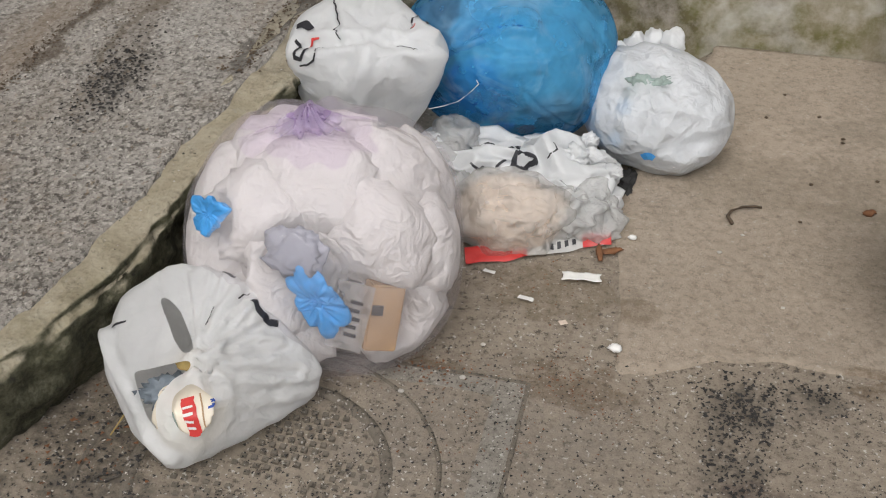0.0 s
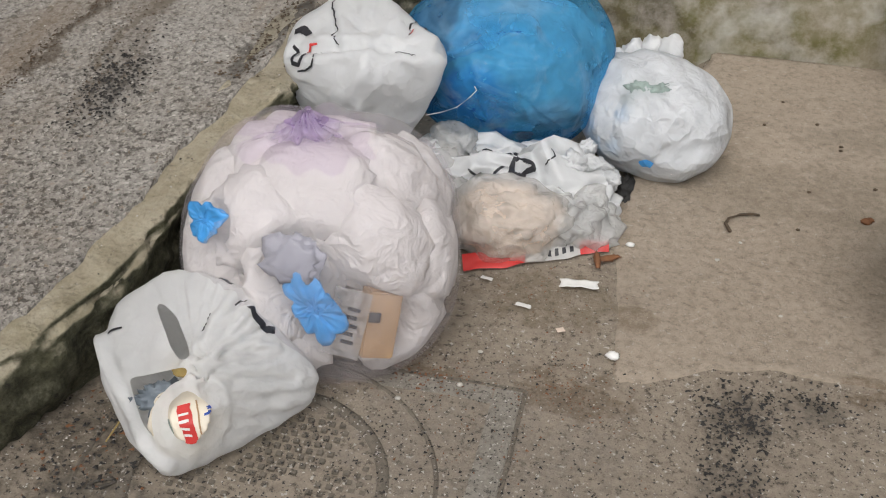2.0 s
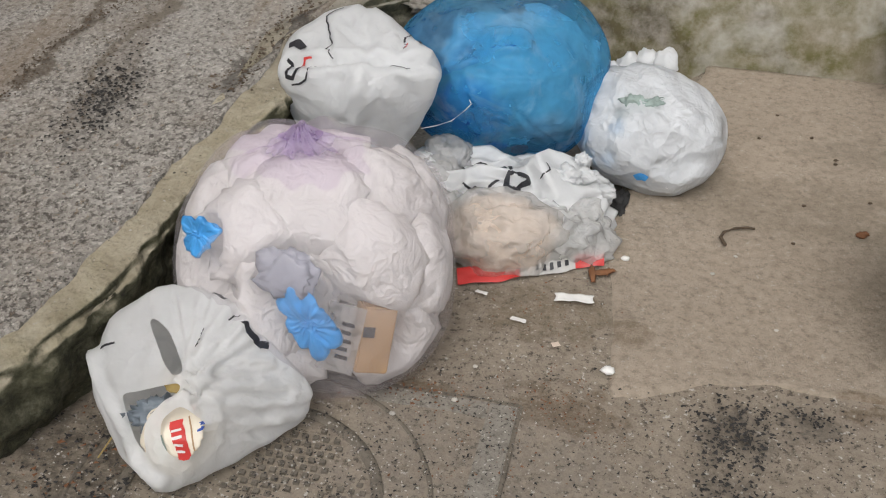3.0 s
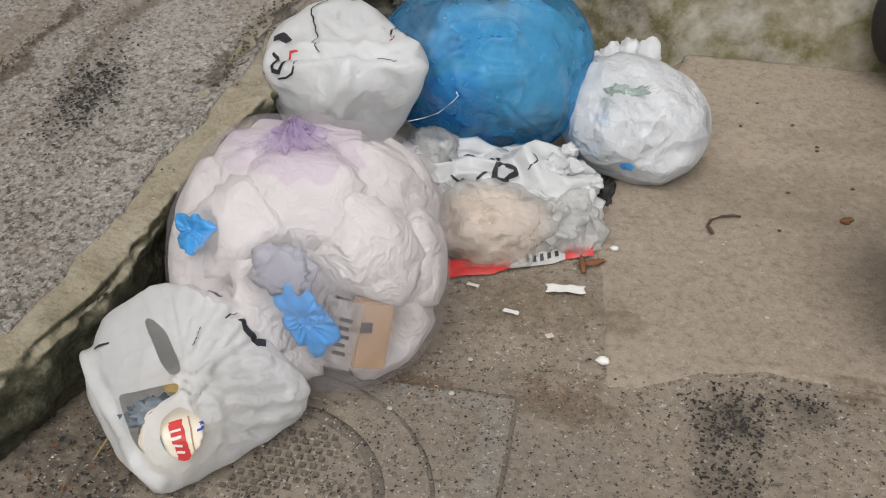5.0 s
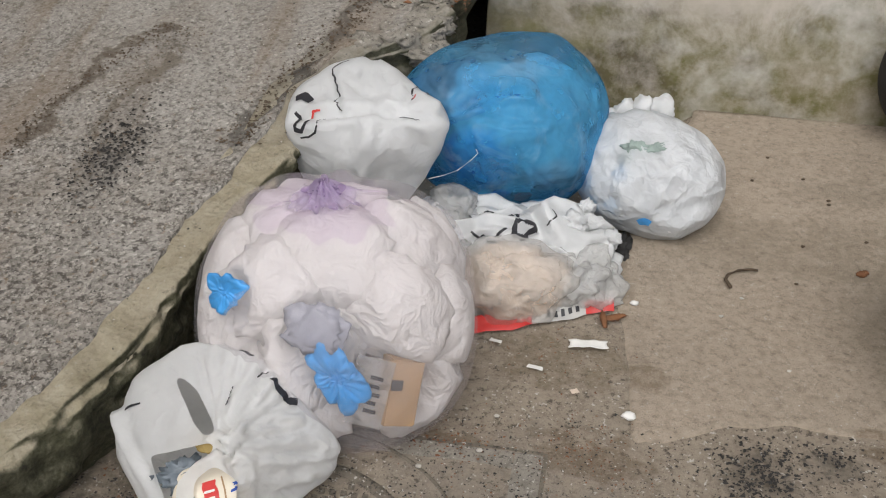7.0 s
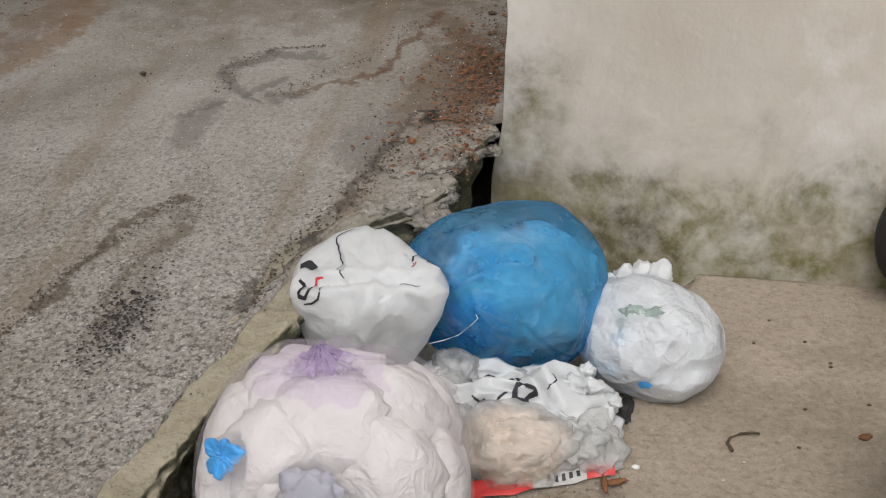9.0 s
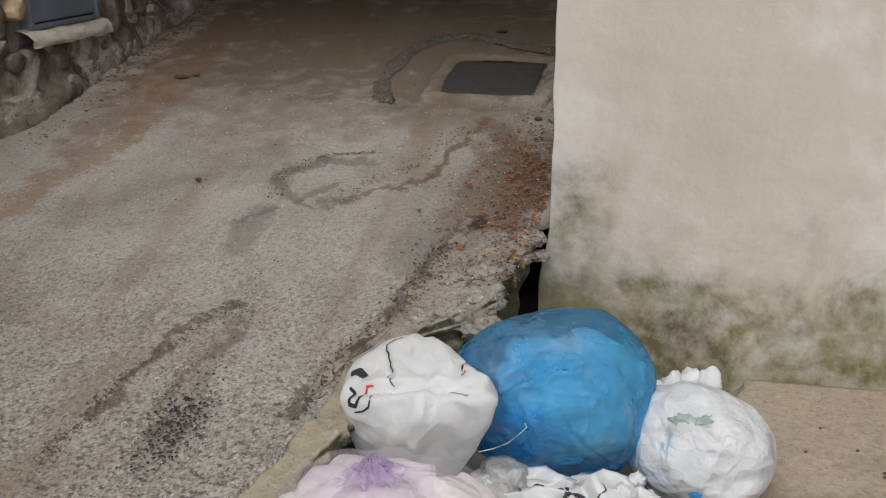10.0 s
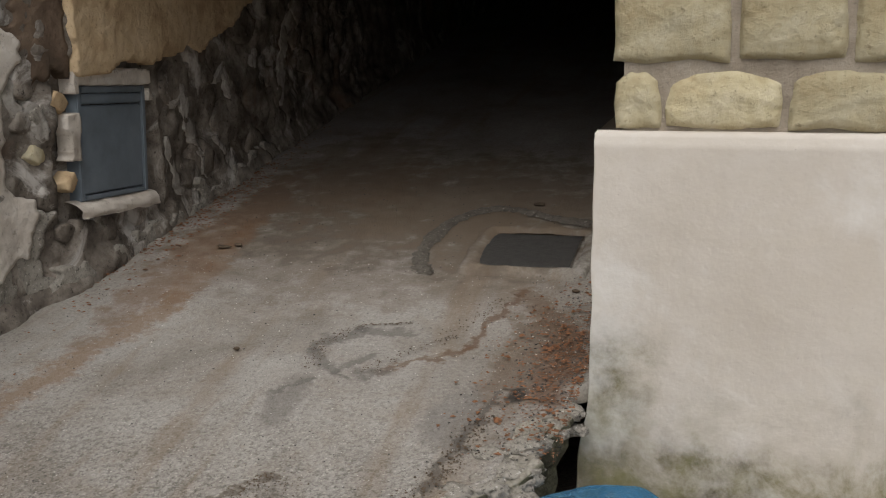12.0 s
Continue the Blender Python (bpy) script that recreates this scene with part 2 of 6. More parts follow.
def rough_stone(name, a, b, c3, scale=6.0, pits=0.5, vary=True, bloom=0.0):
    n = Nodes(name)
    c = n.ramp(n.noise(scale, 7, 0.65), [(0.3, a), (0.5, b), (0.72, c3)])
    if vary:
        o = n.t.nodes.new("ShaderNodeObjectInfo").outputs["Random"]
        c = n.mix(0.5, c, n.mix(1.0, c, n.ramp(o, [(0.0, 0.6), (1.0, 1.35)]), "MULTIPLY"))
    c = n.mix(n.ramp(n.noise(scale * 9, 4, 0.7), [(0.58, 0.0), (0.7, pits)]), c, tuple(v * 0.4 for v in a))
    if bloom:
        c = n.mix(n.ramp(n.noise(2.3, 7, 0.7, 1.2), [(0.54, 0.0), (0.62, bloom)]), c, (0.5, 0.47, 0.43))
        c = n.mix(n.ramp(n.noise(1.4, 5, 0.6, 0.8), [(0.55, 0.0), (0.68, 0.6)]), c, (0.22, 0.125, 0.075))
    nm = n.bump(n.noise(scale * 2, 6, 0.7), 0.6, 0.02)
    nm = n.bump(n.noise(scale * 14, 6, 0.75), 0.7, 0.006, nm)
    return n.done(c, 0.93, nm, spec=0.15)


def tissue():
    """Soft paper that lets some light through."""
    n = Nodes("soft_tissue_paper")
    c = n.ramp(n.noise(12, 5, 0.6), [(0.3, (0.85, 0.825, 0.8)), (0.7, (0.89, 0.875, 0.86))])
    wob = n.t.nodes.new("ShaderNodeTexNoise")
    wob.inputs["Scale"].default_value = 9.0
    n.link(n.co, wob.inputs["Vector"])
    mv = n.t.nodes.new("ShaderNodeVectorMath")
    mv.operation = "MULTIPLY_ADD"
    n.link(wob.outputs["Color"], mv.inputs[0])
    mv.inputs[1].default_value = (0.08, 0.08, 0.08)
    n.link(n.co, mv.inputs[2])
    h = n.math("MULTIPLY", n.math("ABSOLUTE", n.math("SUBTRACT", n.noise(13, 3, 0.5, 0.8, mv.outputs[0]), 0.5)), -2.0)
    h = n.math("ADD", h, n.math("MULTIPLY", n.math("ABSOLUTE", n.math("SUBTRACT", n.noise(34, 2, 0.5, 0.5, mv.outputs[0]), 0.5)), -0.7))
    nm = n.bump(h, 0.5, 0.03)
    n.done(c, 0.95, nm, spec=0.1)
    tr = n.t.nodes.new("ShaderNodeBsdfTranslucent")
    n.link(c, tr.inputs["Color"])
    mx = n.t.nodes.new("ShaderNodeMixShader")
    mx.inputs[0].default_value = 0.35
    n.link(n.b.outputs[0], mx.inputs[1])
    n.link(tr.outputs[0], mx.inputs[2])
    n.link(mx.outputs[0], n.out.inputs["Surface"])
    return n.m


def film(name, colour, tint, clear, glow, rough=0.32, wrinkle=0.5, vary=0.15, scale=30.0, patch=0.11, layers=0.0, deep=(0, 0, 0), deep_sheen_tones=(), thick=None):
    """Thin plastic: glossy skin, light that soaks through, and a share that is clear."""
    n = Nodes(name)
    dark = tuple(v * (1 - vary) for v in colour)
    c = n.ramp(n.noise(7, 5, 0.6), [(0.3, dark), (0.7, colour)])
    if layers:
        # the film lies double here and there, with straight-edged laps
        lap = n.cells(layers, "F1", n.mix(0.06, n.co, n.ramp(n.noise(9, 3), [(0.3, 0.0), (0.7, 1.0)]), "ADD")).outputs["Color"]
        c = n.mix(n.ramp(lap, [(0.5, 0.0), (0.56, 0.32)]), c, deep)
        # placed tones: deeper film, and pale ones that paint sheen into the colour
        for x, z, rx, rz, k, colour2 in deep_sheen_tones:
            c = n.mix(n.math("MULTIPLY", n.blob(x, z, rx, rz, 9.0, 0.3, 2), k), c, colour2)
        c = n.mix(n.ramp(n.noise(6.5, 6, 0.65, 0.8), [(0.52, 0.0), (0.68, 0.7)]), c, tuple(min(1.0, v * 0.55 + 0.4) for v in colour))
    warp = n.noise(scale * 0.35, 5, 0.6, 1.5)
    mv = n.t.nodes.new("ShaderNodeVectorMath")
    mv.operation = "MULTIPLY_ADD"
    wob = n.t.nodes.new("ShaderNodeTexNoise")
    wob.inputs["Scale"].default_value, wob.inputs["Detail"].default_value = scale * 0.4, 3
    n.link(n.co, wob.inputs["Vector"])
    n.link(wob.outputs["Color"], mv.inputs[0])
    mv.inputs[1].default_value = (0.05, 0.05, 0.05)
    n.link(n.co, mv.inputs[2])
    crease = n.cells(scale * 0.45, "F1", mv.outputs[0]).outputs["Distance"]
    small = n.cells(scale * 1.1, "F1", mv.outputs[0]).outputs["Distance"]
    tiny = n.cells(scale * 2.6, "F1", mv.outputs[0]).outputs["Distance"]
    h = n.math("ADD", crease, n.math("ADD", n.math("MULTIPLY", small, 0.35), n.math("MULTIPLY", tiny, 0.1)))
    # sharp creases where the film has been folded
    for f, k in ((0.3, 1.3), (0.75, 0.7), (1.7, 0.3)):
        line = n.math("ABSOLUTE", n.math("SUBTRACT", n.noise(scale * f, 2, 0.5, 0.6), 0.5))
        h = n.math("ADD", h, n.math("MULTIPLY", line, -2.0 * k))
    nm = n.bump(n.math("ADD", h, n.math("MULTIPLY", warp, 0.3)), wrinkle, 0.03)
    n.done(c, rough, nm, spec=0.5)
    tr = n.t.nodes.new("ShaderNodeBsdfTranslucent")
    n.link(c, tr.inputs["Color"])
    n.link(nm, tr.inputs["Normal"])
    m1 = n.t.nodes.new("ShaderNodeMixShader")
    m1.inputs[0].default_value = glow
    n.link(n.b.outputs[0], m1.inputs[1])
    n.link(tr.outputs[0], m1.inputs[2])
    last = m1.outputs[0]
    if clear > 0:
        tp = n.t.nodes.new("ShaderNodeBsdfTransparent")
        tp.inputs["Color"].default_value = (*tint, 1)
        m2 = n.t.nodes.new("ShaderNodeMixShader")
        n.link(n.ramp(n.noise(5, 4, 0.6), [(0.36, max(0.0, clear - patch)), (0.64, min(1.0, clear + patch))]), m2.inputs[0])
        if thick:
            # gathered in many layers round one spot, single film further out
            see = n.math("ADD", n.math("MULTIPLY", n.blob(*thick, 30.0, 0.25), -(1.0 - 0.5 * clear)), 0.97)
            n.link(see, m2.inputs[0])
        n.link(last, m2.inputs[1])
        n.link(tp.outputs[0], m2.inputs[2])
        last = m2.outputs[0]
    n.link(last, n.out.inputs["Surface"])
    return n.m


def plain(name, colour, rough=0.6, vary=0.25, scale=25.0, bump=0.2, metal=0.0):
    n = Nodes(name)
    c = n.ramp(n.noise(scale, 5, 0.65), [(0.3, tuple(v * (1 - vary) for v in colour)), (0.7, tuple(min(1, v * (1 + vary * 0.4)) for v in colour))])
    return n.done(c, rough, n.bump(n.noise(scale * 2.5, 5, 0.7), bump, 0.006), metal)


BROWN, BLACK = (0.14, 0.1, 0.063), (0.05, 0.045, 0.04)
M_GROUND = concrete("dirty_concrete", (0.192, 0.156, 0.118), (0.325, 0.275, 0.216), 0.75, (
    (-0.95, 1.3, 0.16, 0.3, (0.085, 0.07, 0.052), 0.8), (-0.8, 1.12, 0.25, 0.12, (0.12, 0.105, 0.085), 0.5), (-0.25, 1.45, 0.3, 0.25, (0.2, 0.18, 0.155), 0.4), (-0.12, 1.62, 0.13, 0.08, BROWN, 0.7),
    (-0.4, 1.6, 0.08, 0.04, BROWN, 0.8), (-0.2, 1.9, 0.16, 0.1, (0.17, 0.135, 0.09), 0.7), (0.22, 1.62, 0.1, 0.08, BLACK, 0.4), (0.2, 1.45, 0.08, 0.1, BLACK, 0.4),
    (0.36, 1.68, 0.07, 0.04, BLACK, 0.5), (0.47, 1.735, 0.06, 0.03, BROWN, 0.9), (0.26, 1.4, 0.1, 0.05, (0.09, 0.06, 0.05), 0.6)))
M_SLAB = concrete("smooth_concrete", (0.27, 0.22, 0.167), (0.39, 0.325, 0.256), 0.3, (
    (0.35, 2.45, 0.5, 0.16, (0.2, 0.165, 0.12), 0.5), (0.7, 2.2, 0.3, 0.3, (0.23, 0.2, 0.15), 0.4), (-0.02, 1.86, 0.06, 0.05, (0.17, 0.13, 0.085), 0.7),
    (0.46, 1.77, 0.06, 0.03, BROWN, 0.8), (0.6, 2.75, 0.3, 0.08, (0.2, 0.17, 0.13), 0.5)))
M_ROAD = asphalt()
M_MOSS = mossy()
M_PLASTER = plaster()
M_TUFF = rough_stone("yellow_tuff", (0.31, 0.24, 0.13), (0.44, 0.385, 0.25), (0.52, 0.475, 0.355), 6.0, 0.55)
M_MORTAR = rough_stone("grey_mortar", (0.24, 0.2, 0.155), (0.31, 0.265, 0.21), (0.39, 0.345, 0.285), 9.0, 0.4, False)
M_RUBBLE = rough_stone("dark_rubble", (0.045, 0.038, 0.032), (0.17, 0.145, 0.12), (0.4, 0.36, 0.31), 6.0, 0.85, True, 0.8)
M_OCHRE = rough_stone("ochre_render", (0.36, 0.25, 0.145), (0.52, 0.39, 0.24), (0.6, 0.47, 0.31), 5.0, 0.5, False)
M_PALE = rough_stone("pale_render", (0.34, 0.295, 0.245), (0.56, 0.51, 0.445), (0.68, 0.64, 0.575), 4.0, 0.5, False)
M_DAMP = concrete("damp_concrete", (0.1, 0.086, 0.068), (0.2, 0.172, 0.138), 0.75)
M_SEAM = concrete("dark_tar_and_dirt", (0.055, 0.048, 0.04), (0.13, 0.115, 0.095), 0.6)
M_LIME = rough_stone("lime_bloom", (0.2, 0.18, 0.155), (0.34, 0.315, 0.28), (0.5, 0.47, 0.43), 12.0, 0.6, False)
M_SOOT = rough_stone("dark_brown_render", (0.06, 0.045, 0.032), (0.12, 0.085, 0.06), (0.19, 0.14, 0.1), 5.0, 0.5, False)
M_COLLAR = concrete("old_cement", (0.17, 0.152, 0.125), (0.31, 0.285, 0.245), 0.7)
M_IRON = plain("cast_iron", (0.055, 0.052, 0.049), 0.6, 0.4, 30, 0.5)
M_DOOR = plain("grey_blue_sheet_steel", (0.16, 0.19, 0.22), 0.5, 0.3, 5, 0.1)
M_WHITE = film("white_carrier_film", (0.86, 0.868, 0.87), (0.97, 0.98, 0.98), 0.05, 0.4, 0.3, 0.42, 0.04, 9, 0.05)
M_CARRIER = film("soft_carrier_film", (0.92, 0.925, 0.92), (0.98, 0.985, 0.985), 0.1, 0.52, 0.3, 0.3, 0.03, 16, 0.06)
M_CRISP = film("milky_clear_film", (0.9, 0.9, 0.885), (0.98, 0.98, 0.975), 0.42, 0.45, 0.22, 0.6, 0.1)
M_THIN = film("thin_white_film", (0.87, 0.89, 0.91), (0.92, 0.96, 1), 0.34, 0.3, 0.28, 0.75, 0.08, 17)
M_CLEAR = film("clear_lilac_film", (0.95, 0.915, 0.95), (0.99, 0.975, 0.985), 0.84, 0.45, 0.16, 0.4, 0.1, 11, 0.08)
M_LILAC = film("gathered_lilac_film", (0.8, 0.68, 0.9), (0.97, 0.94, 0.985), 0.8, 0.5, 0.3, 0.6, 0.2, thick=(-0.657, 1.715, 0.078, 0.066))
M_VIOLET = film("knotted_violet_film", (0.74, 0.58, 0.87), (0.9, 0.82, 0.96), 0.55, 0.5, 0.25, 0.6, 0.25)
# the last two pale tones paint the sheen on the sack's top
M_BLUE = film("blue_sack_film", (0.15, 0.51, 0.79), (0.27, 0.66, 0.94), 0.62, 0.38, 0.1, 0.75, 0.2, 10, 0.18, 4.5, (0.015, 0.2, 0.68), ((-0.45, 0.25, 0.1, 0.1, 0.75, (0.02, 0.26, 0.75)), (-0.58, 0.19, 0.08, 0.05, 0.8, (0.015, 0.12, 0.45)), (-0.24, 0.1, 0.1, 0.05, 0.6, (0.03, 0.25, 0.66)), (-0.28, 0.2, 0.07, 0.06, 0.5, (0.36, 0.62, 0.84)), (-0.53, 0.4, 0.1, 0.05, 0.5, (0.36, 0.63, 0.83)), (-0.36, 0.46, 0.22, 0.05, 0.5, (0.34, 0.62, 0.83))))
M_GREYCLEAR = film("dull_clear_film", (0.88, 0.87, 0.85), (0.98, 0.975, 0.97), 0.62, 0.45, 0.22, 0.7, 0.12)
M_PAPER = tissue()
M_GLOVE = plain("blue_nitrile", (0.06, 0.33, 0.74), 0.45, 0.35, 22, 0.3)
M_CARD = plain("brown_cardboard", (0.4, 0.26, 0.14), 0.85, 0.2, 18, 0.15)
M_BEIGE = plain("stale_bread_crust", (0.66, 0.545, 0.45), 0.85, 0.3, 26, 0.7)
M_RED = plain("red_printed_film", (0.6, 0.05, 0.045), 0.4, 0.2, 14, 0.15)
M_INK = plain("black_print", (0.025, 0.025, 0.03), 0.5, 0.2, 20, 0.05)
M_BLUEINK = plain("blue_print", (0.03, 0.08, 0.35), 0.5, 0.2, 20, 0.05)
M_GREYPRINT = plain("grey_printed_film", (0.48, 0.47, 0.45), 0.45, 0.2, 14, 0.15)
M_GREEN = plain("grey_green_rag", (0.3, 0.37, 0.34), 0.8, 0.3, 24, 0.4)
M_CREAM = plain("cream_carton", (0.76, 0.69, 0.57), 0.55, 0.12, 14, 0.1)
M_SCRAP = plain("white_scrap", (0.75, 0.74, 0.71), 0.8, 0.12, 18, 0.2)
M_TWIG = plain("dry_twig", (0.1, 0.07, 0.045), 0.9, 0.4, 40, 0.6)
M_LEAF = plain("dead_leaf", (0.2, 0.085, 0.035), 0.8, 0.5, 12, 0.4)
M_STRAW = plain("yellow_straw", (0.36, 0.26, 0.09), 0.8, 0.3, 30, 0.3)
M_GRIT = plain("dark_grit", (0.035, 0.032, 0.03), 0.9, 0.5, 20, 0.5)
M_CHIP = plain("pale_chip", (0.5, 0.47, 0.42), 0.85, 0.3, 20, 0.4)
M_RUBBER = plain("black_rubber", (0.022, 0.021, 0.02), 0.75, 0.3, 30, 0.3)
M_STEEL = plain("dull_steel", (0.2, 0.2, 0.2), 0.45, 0.3, 20, 0.1, 0.8)

# ---- building tools ----


def part(name, bm, material, parent=None, label="", smooth=True):
    """Links a bmesh as one mesh object, under a thing or on its own."""
    me = bpy.data.meshes.new(name)
    for f in bm.faces:
        f.smooth = smooth
    bm.to_mesh(me)
    bm.free()
    for m in material if isinstance(material, (list, tuple)) else [material]:
        me.materials.append(m)
    ob = new(name, me)
    if parent is not None:
        ob.parent = parent
        ob.matrix_parent_inverse = parent.matrix_world.inverted()
    if label:
        ob["label"] = label
    return ob


def thing(name, x, y, z, label, category, group="", kind=""):
    e = new(name)
    e.empty_display_size = 0.05
    e.location = (x, y, z)
    e.matrix_world = Matrix.Translation((x, y, z))
    return tagged(e, label, category, group, kind)


def step(a, b, v):
    t = min(1.0, max(0.0, (v - a) / (b - a)))
    return t * t * (3 - 2 * t)


def ridge(p, f, seed):
    return 1 - abs(noise.noise(p * f + Vector((seed, seed * 1.7, -seed)))) * 2.2


def grid(us, vs, place):
    """A sheet over two lists of numbers; place(u, v) gives each point."""
    bm = bmesh.new()
    rows = [[bm.verts.new(place(u, v)) for v in vs] for u in us]
    for a, b in zip(rows, rows[1:]):
        for i in range(len(vs) - 1):
            bm.faces.new((a[i], b[i], b[i + 1], a[i + 1]))
    return bm


def spread(a, b, n):
    return [a + (b - a) * i / (n - 1) for i in range(n)]


def block(bm, x0, x1, y0, y1, z0, z1, bevel=0.0, m=None):
    """A box with bevelled edges, added to bm."""
    got = bmesh.ops.create_cube(bm, size=1.0, matrix=Matrix.LocRotScale(((x0 + x1) / 2, (y0 + y1) / 2, (z0 + z1) / 2), None, (x1 - x0, y1 - y0, z1 - z0)))
    vs = got["verts"]
    if bevel:
        es = list({e for v in vs for e in v.link_edges})
        vs = [v for f in bmesh.ops.bevel(bm, geom=es, offset=bevel, segments=2, affect="EDGES")["faces"] for v in f.verts] + [v for v in vs if v.is_valid]
    if m is not None:
        for v in set(vs):
            v.co = m @ v.co
    return bm


def tube(bm, pts, r, sides=6, taper=0.0):
    """A tube along points."""
    rings = []
    for i, p in enumerate(pts):
        p = Vector(p)
        d = (Vector(pts[min(i + 1, len(pts) - 1)]) - Vector(pts[max(i - 1, 0)])).normalized()
        a = d.orthogonal().normalized()
        b = d.cross(a)
        k = r * (1 - taper * i / max(1, len(pts) - 1))
        rings.append([bm.verts.new(p + (a * math.cos(t) + b * math.sin(t)) * k) for t in (2 * math.pi * j / sides for j in range(sides))])
    for q, w in zip(rings, rings[1:]):
        for j in range(sides):
            bm.faces.new((q[j], q[(j + 1) % sides], w[(j + 1) % sides], w[j]))
    bm.faces.new(rings[0][::-1])
    bm.faces.new(rings[-1])
    return bm


def sack(centre, radii, turn, seed, lump=0.12, fold=0.05, fine=0.015, knot=None, pleat=0.05, peak=0.0, power=2.3, floor=0.004, detail=5, tips=(), lean=None, facet=0.0, cells=2.2, reach=0.75, pleats=9):
    """A filled bag: a squarish ball, lumpy, folded, gathered at a knot, flat where it rests.
    tips: (direction, pull, width) corners drawn out of the ball."""
    bm = bmesh.new()
    bmesh.ops.create_icosphere(bm, subdivisions=detail, radius=1.0)
    rot = Euler([radians(a) for a in turn]).to_matrix()
    k = Vector(knot).normalized() if knot else None
    if k:
        ka = k.orthogonal().normalized()
        kb = k.cross(ka)
    for v in bm.verts:
        n = v.co.normalized()
        r = (abs(n.x) ** power + abs(n.y) ** power + abs(n.z) ** power) ** (-1 / power)
        w = n + Vector((noise.noise(n * 2 + Vector((seed, 0, 0))), noise.noise(n * 2 + Vector((0, seed, 9))), noise.noise(n * 2 + Vector((5, 0, seed))))) * 0.25
        r += lump * noise.noise(n * 1.6 + Vector((seed * 3.1, seed, 2)))
        r += lump * 0.5 * noise.noise(n * 3.3 + Vector((seed, 7, seed * 2.3)))
        r += fold * max(0.0, ridge(w, 2.6, seed)) ** 3 + fold * 0.5 * max(0.0, ridge(w, 5.5, seed + 3)) ** 3 - fold * 0.4
        r += fine * max(0.0, ridge(w, 12, seed + 5)) ** 2
        if facet:
            ds, ps = noise.voronoi(w * cells + Vector((seed, seed * 0.6, 1)))
            g = noise.noise_vector(ps[0] * 3.7)
            r += facet * (1.5 * (w * cells + Vector((seed, seed * 0.6, 1)) - ps[0]).dot(g) - 0.8 * math.exp(-(ds[1] - ds[0]) * 14) + 0.3 * math.exp(-(ds[1] - ds[0]) * 3))
        for d, pull, width in tips:
            d = Vector(d).normalized()
            r += pull * math.exp(-math.acos(max(-1, min(1, n.dot(d)))) / width)
        if k:
            t = math.acos(max(-1, min(1, n.dot(k))))
            phi = math.atan2(n.dot(kb), n.dot(ka))
            f = math.exp(-(t / reach) ** 2)
            r += pleat * f * (math.sin(pleats * phi + 3 * noise.noise(n * 3) + seed) + 0.6 * math.sin((2 * pleats - 1) * phi + 2 * noise.noise(n * 4) + seed)) * min(1, t * 3)
            r += peak * math.exp(-(t / 0.28) ** 2) - pleat * 0.8 * f
        p = rot @ Vector((n.x * r * radii[0], n.y * r * radii[1], n.z * r * radii[2])) + Vector(centre)
        if lean:
            p += Vector(lean) * (p.z - centre[2])
        g = ground_height(p.x, p.y) + floor
        if p.z < g:
            s = g - p.z
            p.z = g + 0.02 * (1 - math.exp(-s * 8)) * (0.5 + 0.5 * noise.noise(p * 14))
        v.co = p
    return bm


def crumple(bm, slack=0.06, around=0.0, knot=None, reach=0.9, inward=0.012, outward=0.02, stiff=0.12, rounds=70, seed=1, sag=0.0, floor=True):
    """Lets the skin of a bag, which is a little too large for its filling, buckle into folds.
    slack: spare length all round; around: spare length across the pleats that run to the knot."""
    bm.verts.ensure_lookup_table()
    bm.normal_update()
    rest = np.array([v.co[:] for v in bm.verts])
    norm = np.array([v.normal[:] for v in bm.verts])
    ed = np.array([(e.verts[0].index, e.verts[1].index) for e in bm.edges])
    a, b = ed[:, 0], ed[:, 1]
    d0 = rest[b] - rest[a]
    length = np.linalg.norm(d0, axis=1)
    mid = (rest[a] + rest[b]) / 2
    wave = np.array([noise.noise(Vector(p) * 6 + Vector((seed, 0, 0))) for p in mid])
    k = 1 + slack * (1 + 0.9 * wave)
    if knot is not None:
        to = mid - np.array(knot)
        far = np.linalg.norm(to, axis=1)
        run = to - (to * norm[a]).sum(1)[:, None] * norm[a]
        run /= np.linalg.norm(run, axis=1)[:, None] + 1e-6
        across = 1 - ((d0 / (length[:, None] + 1e-9)) * run).sum(1) ** 2
        k += around * across * np.exp(-(far / reach) ** 2)
    want = length * k
    n = len(rest)
    count = np.bincount(a, minlength=n) + np.bincount(b, minlength=n)
    rs = np.random.RandomState(seed)
    low = np.array([noise.noise(Vector(p) * 22 + Vector((0, seed, 0))) for p in rest])
    pos = rest + norm * (low * 0.004 + rs.normal(0, 0.0006, n))[:, None]
    lo, hi = -inward, outward
    for i in range(rounds):
        d = pos[b] - pos[a]
        l = np.linalg.norm(d, axis=1) + 1e-9
        c = d * (0.5 * (l - want) / l)[:, None]
        move = np.stack([np.bincount(a, c[:, j], n) - np.bincount(b, c[:, j], n) for j in range(3)], 1)
        pos += move / count[:, None] * 1.7
        mean = np.stack([np.bincount(a, pos[b][:, j], n) + np.bincount(b, pos[a][:, j], n) for j in range(3)], 1) / count[:, None]
        pos += (mean - pos) * stiff
        if sag:
            pos[:, 2] -= sag
        h = ((pos - rest) * norm).sum(1)
        pos += norm * (np.clip(h, lo, hi) - h)[:, None]
        if floor:
            pos[:, 2] = np.maximum(pos[:, 2], np.minimum(rest[:, 2], 0.003))
    for v, p in zip(bm.verts, pos):
        v.co = p
    return bm


